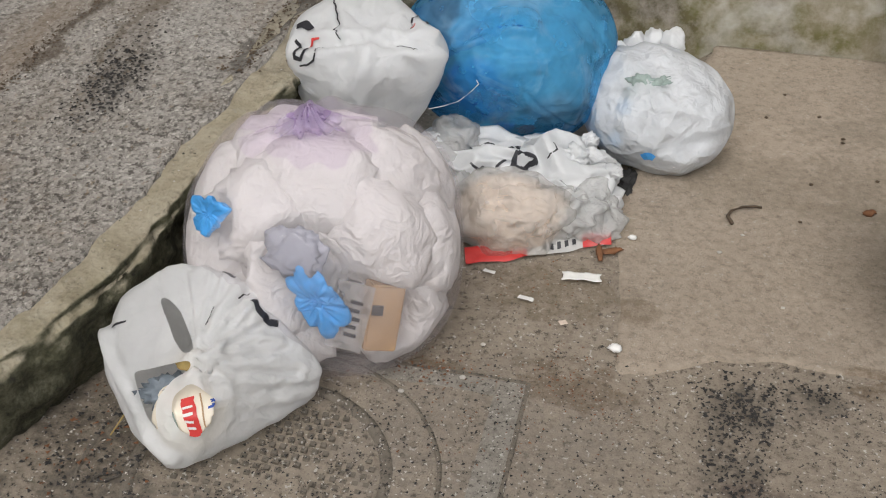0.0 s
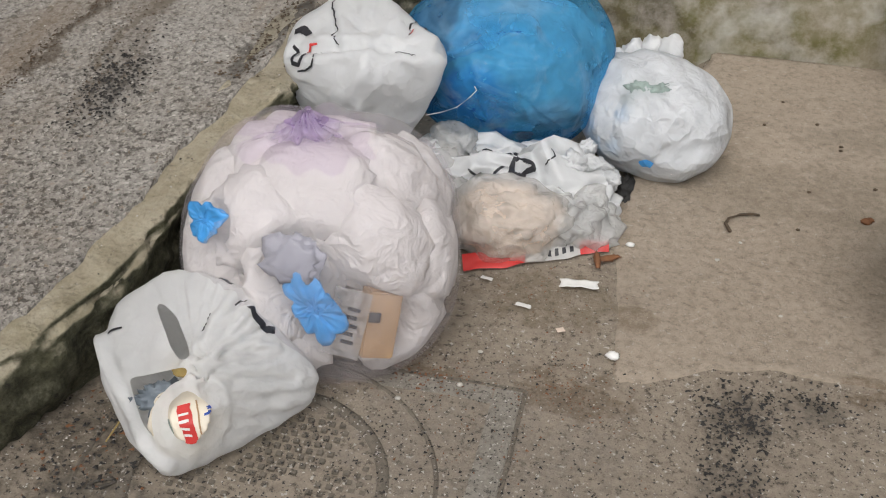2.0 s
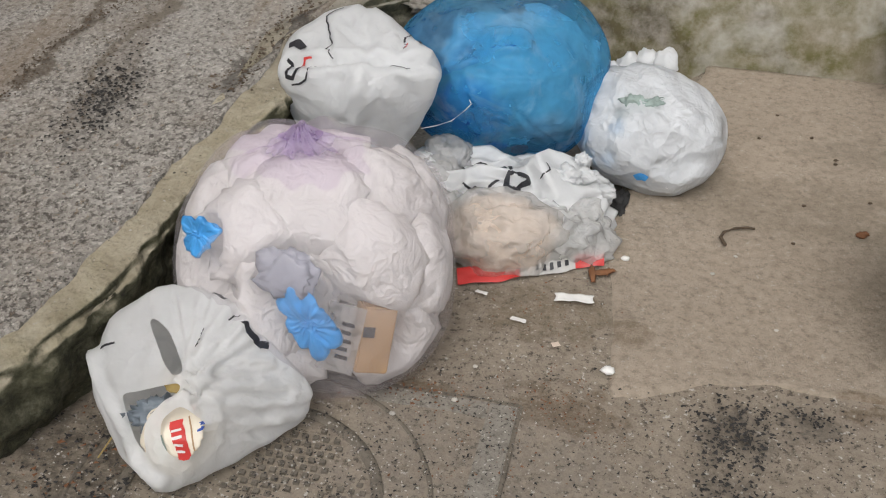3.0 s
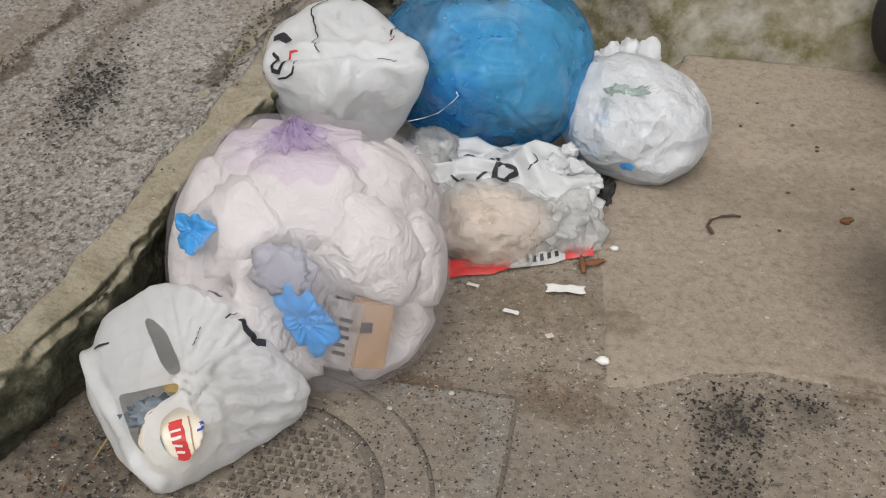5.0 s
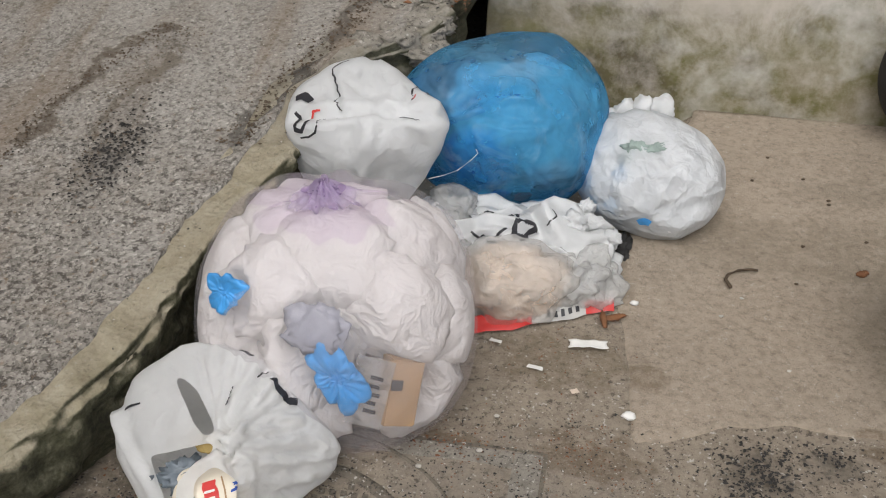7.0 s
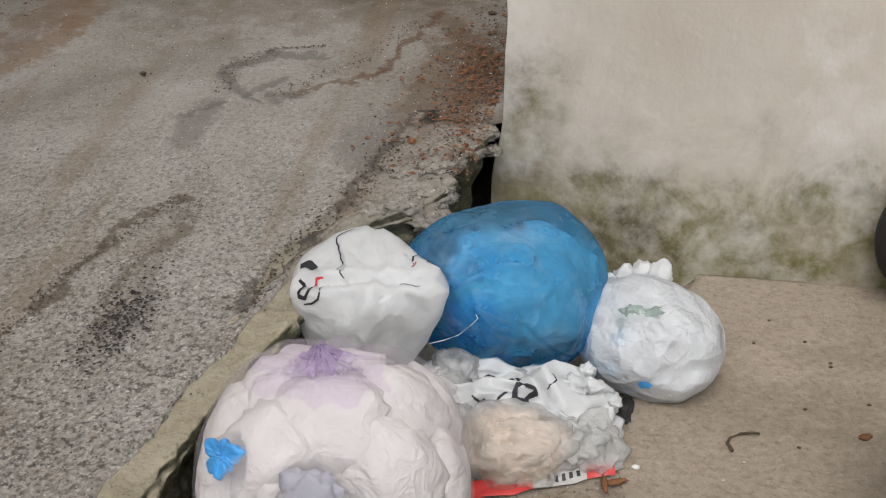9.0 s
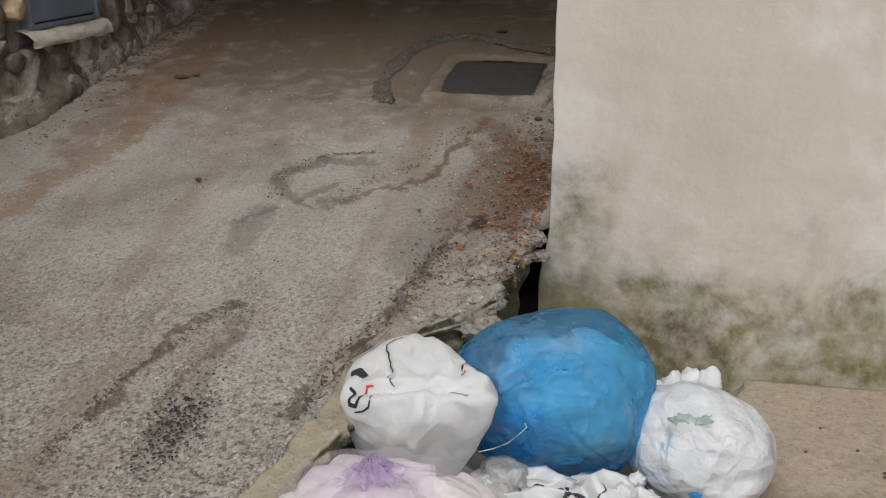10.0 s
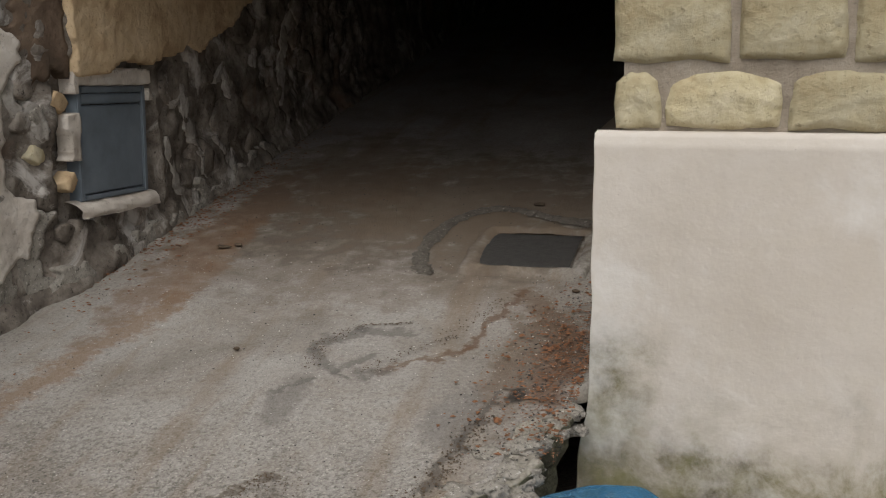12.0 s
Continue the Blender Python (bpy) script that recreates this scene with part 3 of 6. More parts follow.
def skin(bm, slack, around=0.0, knot=None, reach=0.25, depth=0.02, crisp=0.03, seed=1, finer=1, rounds=170):
    """Folds a coarse skin in wide creases first, then in finer ones."""
    crumple(bm, slack, around, knot, reach, depth * 0.7, depth, 0.035, rounds, seed)
    for i in range(finer):
        bmesh.ops.subdivide_edges(bm, edges=bm.edges[:], cuts=1, use_grid_fill=True, smooth=0.25)
        crumple(bm, crisp, around * 0.25, knot, reach, 0.004, 0.004, 0.06, 45, seed + 1 + i)
    return bm


def fold(bm, lines, cling=False):
    """Presses long folds into a skin: (points, depth, width); below zero the fold stands out."""
    bm.normal_update()
    tree = BVHTree.FromBMesh(bm) if cling else None
    for pts, depth, width in lines:
        pts = [Vector(p) for p in pts]
        if cling:
            pts = [tree.find_nearest(p.lerp(q, i / 5))[0] for p, q in zip(pts, pts[1:]) for i in range(6)]
            pts = [p for p, q in zip(pts, pts[1:]) if (p - q).length > 1e-5] + pts[-1:]
        for v in bm.verts:
            best = 9.0
            for p, q in zip(pts, pts[1:]):
                w = q - p
                t = max(0.0, min(1.0, (v.co - p).dot(w) / w.length_squared))
                best = min(best, (v.co - p - w * t).length)
            if best < width * 4:
                v.co -= v.normal * depth * (math.exp(-best / width) - 0.45 * math.exp(-((best - width * 1.8) / width) ** 2))
    return bm


def opened(bm, outline, facing, keep_near=0.25):
    """Opens a hole with a clean hem in the side of a skin that faces a way; outline: its corners."""
    f = Vector(facing).normalized()
    a = f.orthogonal().normalized()
    b = f.cross(a)
    mid = sum((Vector(p) for p in outline), Vector()) / len(outline)
    poly = [((Vector(p) - mid).dot(a), (Vector(p) - mid).dot(b)) for p in outline]
    bm.normal_update()
    gone = []
    for face in bm.faces:
        c = face.calc_center_median() - mid
        if c.length > keep_near or face.normal.dot(f) < -0.2:
            continue
        x, y, inside = c.dot(a), c.dot(b), False
        for (xa, ya), (xb, yb) in zip(poly, poly[1:] + poly[:1]):
            if (ya > y) != (yb > y) and x < (xb - xa) * (y - ya) / (yb - ya) + xa:
                inside = not inside
        if inside:
            gone.append(face)
    bmesh.ops.delete(bm, geom=gone, context="FACES")
    rim = [v for v in bm.verts if any(e.is_boundary for e in v.link_edges)]
    for i in range(6):
        to = {v: sum((e.other_vert(v).co for e in v.link_edges if e.is_boundary), Vector()) / max(1, sum(e.is_boundary for e in v.link_edges)) for v in rim}
        for v in rim:
            v.co = v.co.lerp(to[v], 0.5)
    return bm


def within(bm, film_ob, centre, share=0.965):
    """Holds what fills a bag inside its skin and flattens it there."""
    me = film_ob.data
    tree = BVHTree.FromPolygons([film_ob.matrix_world @ v.co for v in me.vertices], [p.vertices[:] for p in me.polygons])
    c = Vector(centre)
    for v in bm.verts:
        d = v.co - c
        far = d.length
        if far < 1e-5:
            continue
        hit = tree.ray_cast(c, d / far)
        if hit[0] is not None:
            k = far / hit[3]
            if k > 0.84:
                v.co = c + d / far * hit[3] * (0.84 + (share - 0.84) * math.tanh((k - 0.84) / (share - 0.84)))
    return bm


def hulled(corners, seed, rounding=6, detail=4, lump=0.03, out=1.0):
    """A filled bag whose corners are drawn out: a taut skin over its corners, rounded."""
    h = bmesh.new()
    for p in corners:
        h.verts.new(p)
    bmesh.ops.convex_hull(h, input=h.verts[:])
    tree = BVHTree.FromBMesh(h)
    mid = Vector([sum(p[i] for p in corners) / len(corners) for i in range(3)])
    bm = bmesh.new()
    bmesh.ops.create_icosphere(bm, subdivisions=detail, radius=1.0)
    dirs = [v.co.normalized() for v in bm.verts]
    r = []
    for n in dirs:
        hit = tree.ray_cast(mid, n)
        r.append(hit[3] if hit[0] else 0.1)
    near = [[e.other_vert(v).index for e in v.link_edges] for v in bm.verts]
    for i in range(rounding):
        r = [0.4 * r[j] + 0.6 * sum(r[k] for k in near[j]) / len(near[j]) for j in range(len(r))]
    h.free()
    for v, n, q in zip(bm.verts, dirs, r):
        q *= out * (1 + lump * noise.noise(n * 2.2 + Vector((seed, 1, seed))) + lump * 0.5 * noise.noise(n * 5 + Vector((seed, seed, 3))))
        p = mid + n * q
        g = ground_height(p.x, p.y) + 0.004
        if p.z < g:
            p.z = g + 0.008 * (0.5 + 0.5 * noise.noise(p * 14))
        v.co = p
    return bm


def wad(centre, radii, seed, detail=4, crease=0.22, turn=(0, 0, 0)):
    """A crumpled ball of soft paper."""
    bm = bmesh.new()
    bmesh.ops.create_icosphere(bm, subdivisions=detail, radius=1.0)
    rot = Euler([radians(a) for a in turn]).to_matrix()
    for v in bm.verts:
        n = v.co.normalized()
        r = 0.9 + 0.25 * noise.noise(n * 1.7 + Vector((seed, 3, seed))) + crease * (max(0, ridge(n, 2.2, seed)) ** 2 - 0.45) + crease * 0.35 * max(0, ridge(n, 6, seed + 1)) ** 2
        v.co = rot @ Vector((n.x * radii[0], n.y * radii[1], n.z * radii[2])) * r + Vector(centre)
    return bm


def joined(bms):
    """Several pieces of one part as one bmesh."""
    out = bmesh.new()
    for b in bms:
        me = bpy.data.meshes.new("piece")
        b.to_mesh(me)
        b.free()
        out.from_mesh(me)
        bpy.data.meshes.remove(me)
    return out


def stroke(name, film_ob, pts, width, material, parent, lift=0.003, taper=0.25):
    """A printed stroke that lies on the skin of a bag."""
    me = film_ob.data
    tree = BVHTree.FromPolygons([film_ob.matrix_world @ v.co for v in me.vertices], [p.vertices[:] for p in me.polygons])
    fine = []
    for p, q in zip(pts, pts[1:]):
        p, q = Vector(p), Vector(q)
        k = max(2, int((q - p).length / 0.0025))
        fine += [p.lerp(q, i / k) for i in range(k)]
    fine.append(Vector(pts[-1]))
    bm = bmesh.new()
    rows = []
    for i, p in enumerate(fine):
        d = fine[min(i + 1, len(fine) - 1)] - fine[max(i - 1, 0)]
        at, nrm, _, _ = tree.find_nearest(p)
        if nrm.dot(Vector((0.1, -0.75, 0.65))) < 0:
            nrm = -nrm
        side = d.cross(nrm).normalized()
        w = width * (1 - taper * abs(2 * i / max(1, len(fine) - 1) - 1)) / 2
        row = []
        for o in (-w, 0.0, w):
            a2, n2, _, _ = tree.find_nearest(at + side * o)
            n2 = -n2 if n2.dot(nrm) < 0 else n2
            row.append(bm.verts.new(a2 + n2 * lift))
        rows.append(row)
    for a, b in zip(rows, rows[1:]):
        for j in (0, 1):
            bm.faces.new((a[j], a[j + 1], b[j + 1], b[j]))
    return part(name, bm, material, parent)


def scatter(name, spots, material, label, category, rng, flat=0.6):
    """Many small broken bits in one mesh; spots: (x, y, z, size)."""
    vs, fs = [], []
    base = [(1, 0, 0), (-0.5, 0.8, 0), (-0.6, -0.7, 0), (0.1, 0.1, 1), (0.2, -0.1, -0.6)]
    tri = [(0, 1, 3), (1, 2, 3), (2, 0, 3), (1, 0, 4), (2, 1, 4), (0, 2, 4)]
    for x, y, z, s in spots:
        a, i = rng.uniform(0, 6.3), len(vs)
        c, d = math.cos(a), math.sin(a)
        e = rng.uniform(0.5, 1.0)
        for bx, by, bz in base:
            bx, by = bx * rng.uniform(0.7, 1.2), by * e * rng.uniform(0.7, 1.2)
            vs.append((x + s * (bx * c - by * d), y + s * (bx * d + by * c), z + s * flat * bz * rng.uniform(0.6, 1.1)))
        fs += [tuple(i + j for j in t) for t in tri]
    me = bpy.data.meshes.new(name)
    me.from_pydata(vs, [], fs)
    me.materials.append(material)
    return tagged(new(name, me), label, category, "", "stuff")


# ---- the lie of the land ----
EDGE = [(-2.7, -6.0), (-2.0, -1.5), (-1.62, 0.0), (-1.3, 0.8), (-1.08, 1.25), (-0.975, 1.48), (-0.945, 1.7), (-0.925, 1.85), (-0.88, 1.98), (-0.85, 2.15),
        (-0.845, 2.34), (-0.77, 2.55), (-0.64, 2.66), (-0.61, 2.8), (-0.605, 2.95), (-0.56, 3.1)]


def edge_x(y):
    """Where the drop from the road to the yard runs."""
    for (xa, ya), (xb, yb) in zip(EDGE, EDGE[1:]):
        if y <= yb:
            return xa + (xb - xa) * max(0.0, (y - ya) / (yb - ya))
    return EDGE[-1][0]


def road_height(y):
    return 0.04 + 0.14 * y if y > 1.0 else 0.18 - 0.10 * (1 - math.exp((y - 1.0) * 1.4))


def ground_height(x, y):
    dip = step(2.05, 2.6, y) * (1 - step(-0.12, -0.02, x - (y - 2.39) * 0.19)) * step(3.4, 3.2, y)
    return -0.055 * dip


def ground_point(x, y):
    near = 1 - step(4, 8, math.hypot(x, y - 1.5))
    return (x, y, ground_height(x, y) + near * (0.006 * noise.noise(Vector((x * 4, y * 4, 0))) + 0.003 * noise.noise(Vector((x * 17, y * 17, 1)))) - 0.003)


xs = [-400, -60, -12, -4] + spread(-1.8, 1.6, 120) + [3, 8, 40, 400]
ys = [-400, -60, -12, -4, -1.5] + spread(-0.2, 3.5, 130) + [5, 12, 60, 400]
tagged(part("ground", grid(xs, ys, ground_point), M_GROUND), "dirty grey-brown concrete yard, gritty and stained", "ground", "", "structure")


def slab_near(x):
    """The ragged near edge of the smoother slab."""
    return 1.695 + 0.1 * step(0.15, 0.7, x) - 0.02 * step(0.0, 0.15, x) + 0.012 * noise.noise(Vector((x * 9, 0, 4)))


def slab_left(y):
    x = -0.04 - 0.055 * step(1.7, 2.3, y) if y < 2.32 else -0.095 + (y - 2.32) * 0.222
    return x + 0.008 * noise.noise(Vector((y * 12, 3, 0)))


def slab_point(u, v):
    y1 = 3.178
    y = slab_near(0.0 + u * 3) + (y1 - slab_near(0.0 + u * 3)) * v
    x0 = slab_left(y)
    x = x0 + (3.2 - x0) * u ** 1.6
    z = 0.004 + 0.004 * noise.noise(Vector((x * 3, y * 3, 5))) + 0.0015 * noise.noise(Vector((x * 15, y * 15, 2)))
    rim = min((x - x0) / 0.02, (y - slab_near(x)) / 0.02, 1.0)
    return (x, y, z - 0.007 * (1 - max(0, rim)) ** 2)


bm = grid(spread(0, 1, 110), spread(0, 1, 90), slab_point)
rim = [e for e in bm.edges if e.is_boundary]
low = bmesh.ops.extrude_edge_only(bm, edges=rim)
for v in (g for g in low["geom"] if isinstance(g, bmesh.types.BMVert)):
    v.co.z = -0.075
tagged(part("pavement", bm, M_SLAB), "smoother tan concrete slab, lightly stained, against the wall", "slab", "", "structure")


def road_point(u, v):
    y = v
    right = edge_x(y) - 0.075 + 0.02 * noise.noise(Vector((0, y * 5, 7))) + 0.012 * noise.noise(Vector((0, y * 17, 3))) + 0.006 * noise.noise(Vector((0, y * 50, 3)))
    if y > 2.55:
        right += (-0.70 - right) * step(2.55, 2.75, y) + 0.13 * step(2.95, 3.12, y) + 0.13 * step(3.2, 3.3, y)
    x = -2.95 + (right + 2.95) * min(1.0, u)
    rut = (-0.05 if u > 1 else 0.008 * step(0.25, 0.05, right - x) - 0.014 * math.exp(-((right - x - 0.07) / 0.05) ** 2) * step(1.9, 2.1, y) * step(3.2, 2.7, y))
    z = road_height(y) + rut + 0.010 * noise.noise(Vector((x * 2.2, y * 2.2, 0))) + 0.004 * noise.noise(Vector((x * 11, y * 11, 3))) + 0.002 * noise.noise(Vector((x * 30, y * 30, 6)))
    return (x, y, z)


ys = [-6, -4, -2, -0.5] + spread(0.4, 6.5, 300) + [7, 8, 9, 10, 12, 14, 16]
tagged(part("road", grid([u ** 0.8 for u in spread(0, 1, 120)] + [1.001], ys, road_point), M_ROAD), "worn grey asphalt lane sloping uphill, streaked with brown earth", "road", "", "structure")


def curb_point(s, c):
    """c runs over the cross-section: from under the road, across the crown, down the face to the yard."""
    y = s
    x, z = edge_x(y), road_height(y)
    d = Vector((edge_x(y + 0.05) - edge_x(y - 0.05), 0.1, 0)).normalized()
    out = Vector((d.y, -d.x, 0))
    prof = ((-0.15, -0.06), (-0.13, 0.0), (-0.095, 0.002), (-0.045, -0.002), (-0.006, -0.006), (0.008, -0.03), (-0.008, -0.08), (-0.028, -0.16), (-0.045, -0.24), (-0.05, -0.5))
    i = min(int(c), len(prof) - 2)
    f = c - i
    a, b = prof[i], prof[i + 1]
    o, h = a[0] + (b[0] - a[0]) * f, a[1] + (b[1] - a[1]) * f
    p = Vector((x, y, z)) + out * o + Vector((0, 0, h))
    k = step(0, 1.2, c)
    q = Vector((p.x * 1.0, p.y, p.z))
    n1 = (0.016 * noise.noise(q * 7) + 0.010 * noise.noise(q * 19) + 0.005 * noise.noise(q * 48)) * (1.0 if c < 4 else 2.2)
    p += (out * (0.9 if c > 4 else 0.4) + Vector((0, 0, 0.75 if c < 5 else 0.1))) * n1 * k
    p.z = max(p.z, -0.09)
    return p


bm = grid(spread(-1.5, 3.08, 400), spread(0, 9, 46), curb_point)
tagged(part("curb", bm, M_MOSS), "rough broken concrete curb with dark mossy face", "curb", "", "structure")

# ---- the house on the corner ----
house = thing("corner_house", 1.6, 3.2, 0, "house corner with cream plaster plinth under bare yellow tuff", "house")


def plinth_point(u, v):
    """u along the front from the corner, v from the foot up; the foot of the corner is worn and spreads."""
    x = -0.525 + u
    z = -0.09 + 1.37 * v
    y = 3.187 + 0.006 * noise.noise(Vector((x * 2.5, z * 2.5, 0))) + 0.002 * noise.noise(Vector((x * 14, z * 14, 2)))
    if u < 0.02:
        x += 0.012 * noise.noise(Vector((0, 0, z * 6))) - 0.03 * step(0.5, 0.25, z) - 0.008 + 0.02 * v
    y -= 0.012 * step(0.35, 0.0, z)
    if v > 0.985:
        y += 0.01
    return (x, y, z)


us = [0, 0.004, 0.012] + spread(0.025, 2.6, 140) + [4.5]
bm = grid(us, spread(0, 0.992, 90) + [1.0], plinth_point)
tops = sorted((v for v in bm.verts if abs(v.co.z - 1.28) < 1e-4), key=lambda v: v.co.x)
back = [bm.verts.new((v.co.x, 3.27, 1.283)) for v in tops]
for i in range(len(tops) - 1):
    bm.faces.new((tops[i], tops[i + 1], back[i + 1], back[i]))
side = sorted((v for v in bm.verts if v.co.x < -0.49 and v.co.y < 3.25 and any(e.is_boundary for e in v.link_edges)), key=lambda v: v.co.z)
edge = [v for v in side if v.co.x < -0.5]
edge = sorted({round(v.co.z, 4): v for v in sorted(edge, key=lambda v: -v.co.x)}.values(), key=lambda v: v.co.z)
far = [bm.verts.new((v.co.x - 0.0, 16.0, v.co.z)) for v in edge]
for i in range(len(edge) - 1):
    bm.faces.new((edge[i], edge[i + 1], far[i + 1], far[i]))
bmesh.ops.recalc_face_normals(bm, faces=bm.faces)
part("plinth", bm, M_PLASTER, house, "cream painted plaster plinth with green algae at its foot")
bm = bmesh.new()
block(bm, -0.44, 4.0, 3.262, 16.0, 1.25, 5.5)
part("wall", bm, M_MORTAR, house, "grey mortar core of the tuff wall", False)


def tuff_mesh(seed, w, h, worn):
    """One soft stone with a pitted, rounded face."""
    bm = bmesh.new()
    nx, nz = 40, 24

    def face(u, v):
        x, z = (u - 0.5) * w, (v - 0.5) * h
        ex, ez = min(u, 1 - u) * w, min(v, 1 - v) * h
        q = Vector((x, z, seed))
        top = worn * h * (abs(2 * u - 1) ** 3 + 0.25 * noise.noise(Vector((u * 4, seed, 0)))) * step(0.3, 1.0, v)
        d = 0.026 * (1 - math.exp(-min(ex, ez) / 0.01)) + 0.010 * noise.noise(q * 9) + 0.006 * noise.noise(q * 24) + 0.003 * noise.noise(q * 55)
        d -= worn * 0.05 * step(0.55, 1.0, v)
        return (x + 0.012 * noise.noise(q * 8 + Vector((3, 0, 0))), -d, z - top + 0.014 * noise.noise(q * 8))
    return grid(spread(0, 1, nx), spread(0, 1, nz), face)


courses = ((1.283, 0.182, (-0.478, -0.327, 0.014, 0.372, 0.735, 1.1, 1.46, 1.83, 2.2), 0.22), (1.472, 0.235, (-0.482, -0.13, 0.178, 0.55, 0.92, 1.28, 1.65, 2.02), 0.04),
           (1.715, 0.235, (-0.475, -0.27, 0.09, 0.46, 0.83, 1.19, 1.56, 1.93), 0.04), (1.96, 0.235, (-0.47, -0.12, 0.2, 0.57, 0.94, 1.3, 1.67, 2.0), 0.04))
for ci, (z, h, joints, worn) in enumerate(courses):
    for i, (a, b) in enumerate(zip(joints, joints[1:])):
        w = b - a - 0.022
        me = part("tuff_block", tuff_mesh(ci * 10 + i * 1.7, w, h - 0.016, worn), M_TUFF, house)
        me.location = Vector(((a + b) / 2, 3.262, z + h / 2)) - Vector((1.6, 3.2, 0))
        me.matrix_parent_inverse = Matrix()

# ---- the wall across the lane ----
west = thing("wall_west", -2.72, 4.0, 0.5, "old rubble wall with flaking ochre render and damp stains", "wall", "", "structure")


def wall_x(y):
    """The face of the old wall, which steps back where the pale render begins."""
    return -2.665 - 0.085 * step(3.8, 3.45, y)


def west_point(y, z):
    q = Vector((0, y, z))
    cell = noise.cell_vector(Vector((0, y * 4.2 + 0.4 * noise.noise(q * 3), z * 5.0 + 0.4 * noise.noise(q * 3 + Vector((4, 0, 0))))))
    d = 0.02 * noise.noise(q * 2.2) + 0.024 * noise.noise(q * 6) + 0.018 * noise.noise(q * 15) + 0.012 * noise.noise(q * 38) + 0.016 * cell.x
    d += 0.05 * step(0.14, 0.0, z - road_height(y) + 0.03 * noise.noise(q * 7))
    if 3.74 < y < 4.46 and 0.82 < z < 1.44:
        d = min(d, 0.0) - 0.045
    return (wall_x(y) + d, y, z)


bm = grid([-6, -3, 0, 2] + spread(2.8, 7.6, 230) + [9, 12, 16.2], spread(-0.1, 2.6, 130) + [2.8], west_point)
part("rubble_face", bm, M_RUBBLE, west, "dark damp rubble stone")


def coat(name, material, inside, y0, y1, z0, z1, off, label, fine=0.014):
    """A skin of render with a ragged outline."""
    bm = grid(spread(y0, y1, int((y1 - y0) / fine)), spread(z0, z1, int((z1 - z0) / fine)),
              lambda y, z: (wall_x(y) + off + 0.010 * noise.noise(Vector((0, y * 5, z * 5))) + 0.006 * noise.noise(Vector((1, y * 25, z * 25))), y, z))
    drop = [f for f in bm.faces if not inside(*f.calc_center_median()[1:])]
    bmesh.ops.delete(bm, geom=drop, context="FACES")
    loose = [v for v in bm.verts if not v.link_faces]
    bmesh.ops.delete(bm, geom=loose, context="VERTS")
    edge = [v for v in bm.verts if any(e.is_boundary for e in v.link_edges)]
    to = {v: sum((e.other_vert(v).co for e in v.link_edges if e.is_boundary), Vector()) / sum(e.is_boundary for e in v.link_edges) for v in edge}
    for v in edge:
        v.co = v.co.lerp(to[v], 0.5)
    rim = [e for e in bm.edges if e.is_boundary]
    got = bmesh.ops.extrude_edge_only(bm, edges=rim)
    for v in (g for g in got["geom"] if isinstance(g, bmesh.types.BMVert)):
        v.co.x -= 0.07
    return part(name, bm, material, west, label)


def rag(y, z, f=5.0, a=0.12):
    return a * noise.noise(Vector((f, y * f, z * f))) + a * 0.3 * noise.noise(Vector((1, y * f * 3.5, z * f * 3.5)))


CROOKED = Matrix.Translation((0, 4.11, 1.115)) @ Matrix.Rotation(radians(-4), 4, "X") @ Matrix.Translation((0, -4.11, -1.115))
LEVEL = CROOKED.inverted()


def in_box(y, z, grow=0.0):
    _, a, b = LEVEL @ Vector((0, y, z))
    return 3.845 - grow < a < 4.375 + grow and 0.88 - grow < b < 1.35 + grow


def render_foot(y):
    """Down to where the ochre render has fallen off."""
    return 1.43 + 0.03 * step(4.4, 4.75, y) + 0.26 * step(4.75, 5.7, y) + 0.25 * step(5.6, 6.6, y)


def beside(y, z, pts, wide):
    """Near a crooked line on the wall."""
    p = Vector((y, z, 0))
    for a, b in zip(pts, pts[1:]):
        a, b = Vector((*a, 0)), Vector((*b, 0))
        t = max(0.0, min(1.0, (p - a).dot(b - a) / (b - a).length_squared))
        if (p - a - (b - a) * t).length + rag(y, z, 16, 0.03) < wide:
            return True
    return False


coat("ochre_render", M_OCHRE, lambda y, z: z + rag(y, z, 6.0, 0.06) > render_foot(y) and y > 3.83 + rag(z, y, 5, 0.06) and not in_box(y, z, 0.02), 3.7, 6.6, 1.3, 2.6, 0.045, "ochre render")
coat("dark_render", M_SOOT, lambda y, z: 3.55 + rag(y, z, 6, 0.08) < y < 3.81 + rag(z, y, 5, 0.05) and z > 1.40 + rag(y, z, 8, 0.08), 3.4, 3.95, 1.25, 2.6, 0.015, "dark brown stained render")
coat("pale_render", M_PALE, lambda y, z: y + rag(y, z, 5, 0.14) < 3.52 and z > road_height(y) + 0.2 + rag(z, y, 6, 0.1), 2.8, 3.8, 0.55, 2.6, 0.03, "pale flaking render")
coat("grey_render", M_COLLAR, lambda y, z: y + rag(y, z, 5, 0.16) < 3.62 and z < road_height(y) + 0.34 + rag(z, y, 6, 0.12), 2.8, 3.8, 0.4, 1.1, 0.022, "grey stained render foot")
coat("cement_skirt", M_COLLAR, lambda y, z: z < road_height(y) + 0.05 + rag(y, z, 7, 0.16), 3.6, 6.2, 0.5, 1.2, 0.045, "rough grey cement along the foot")
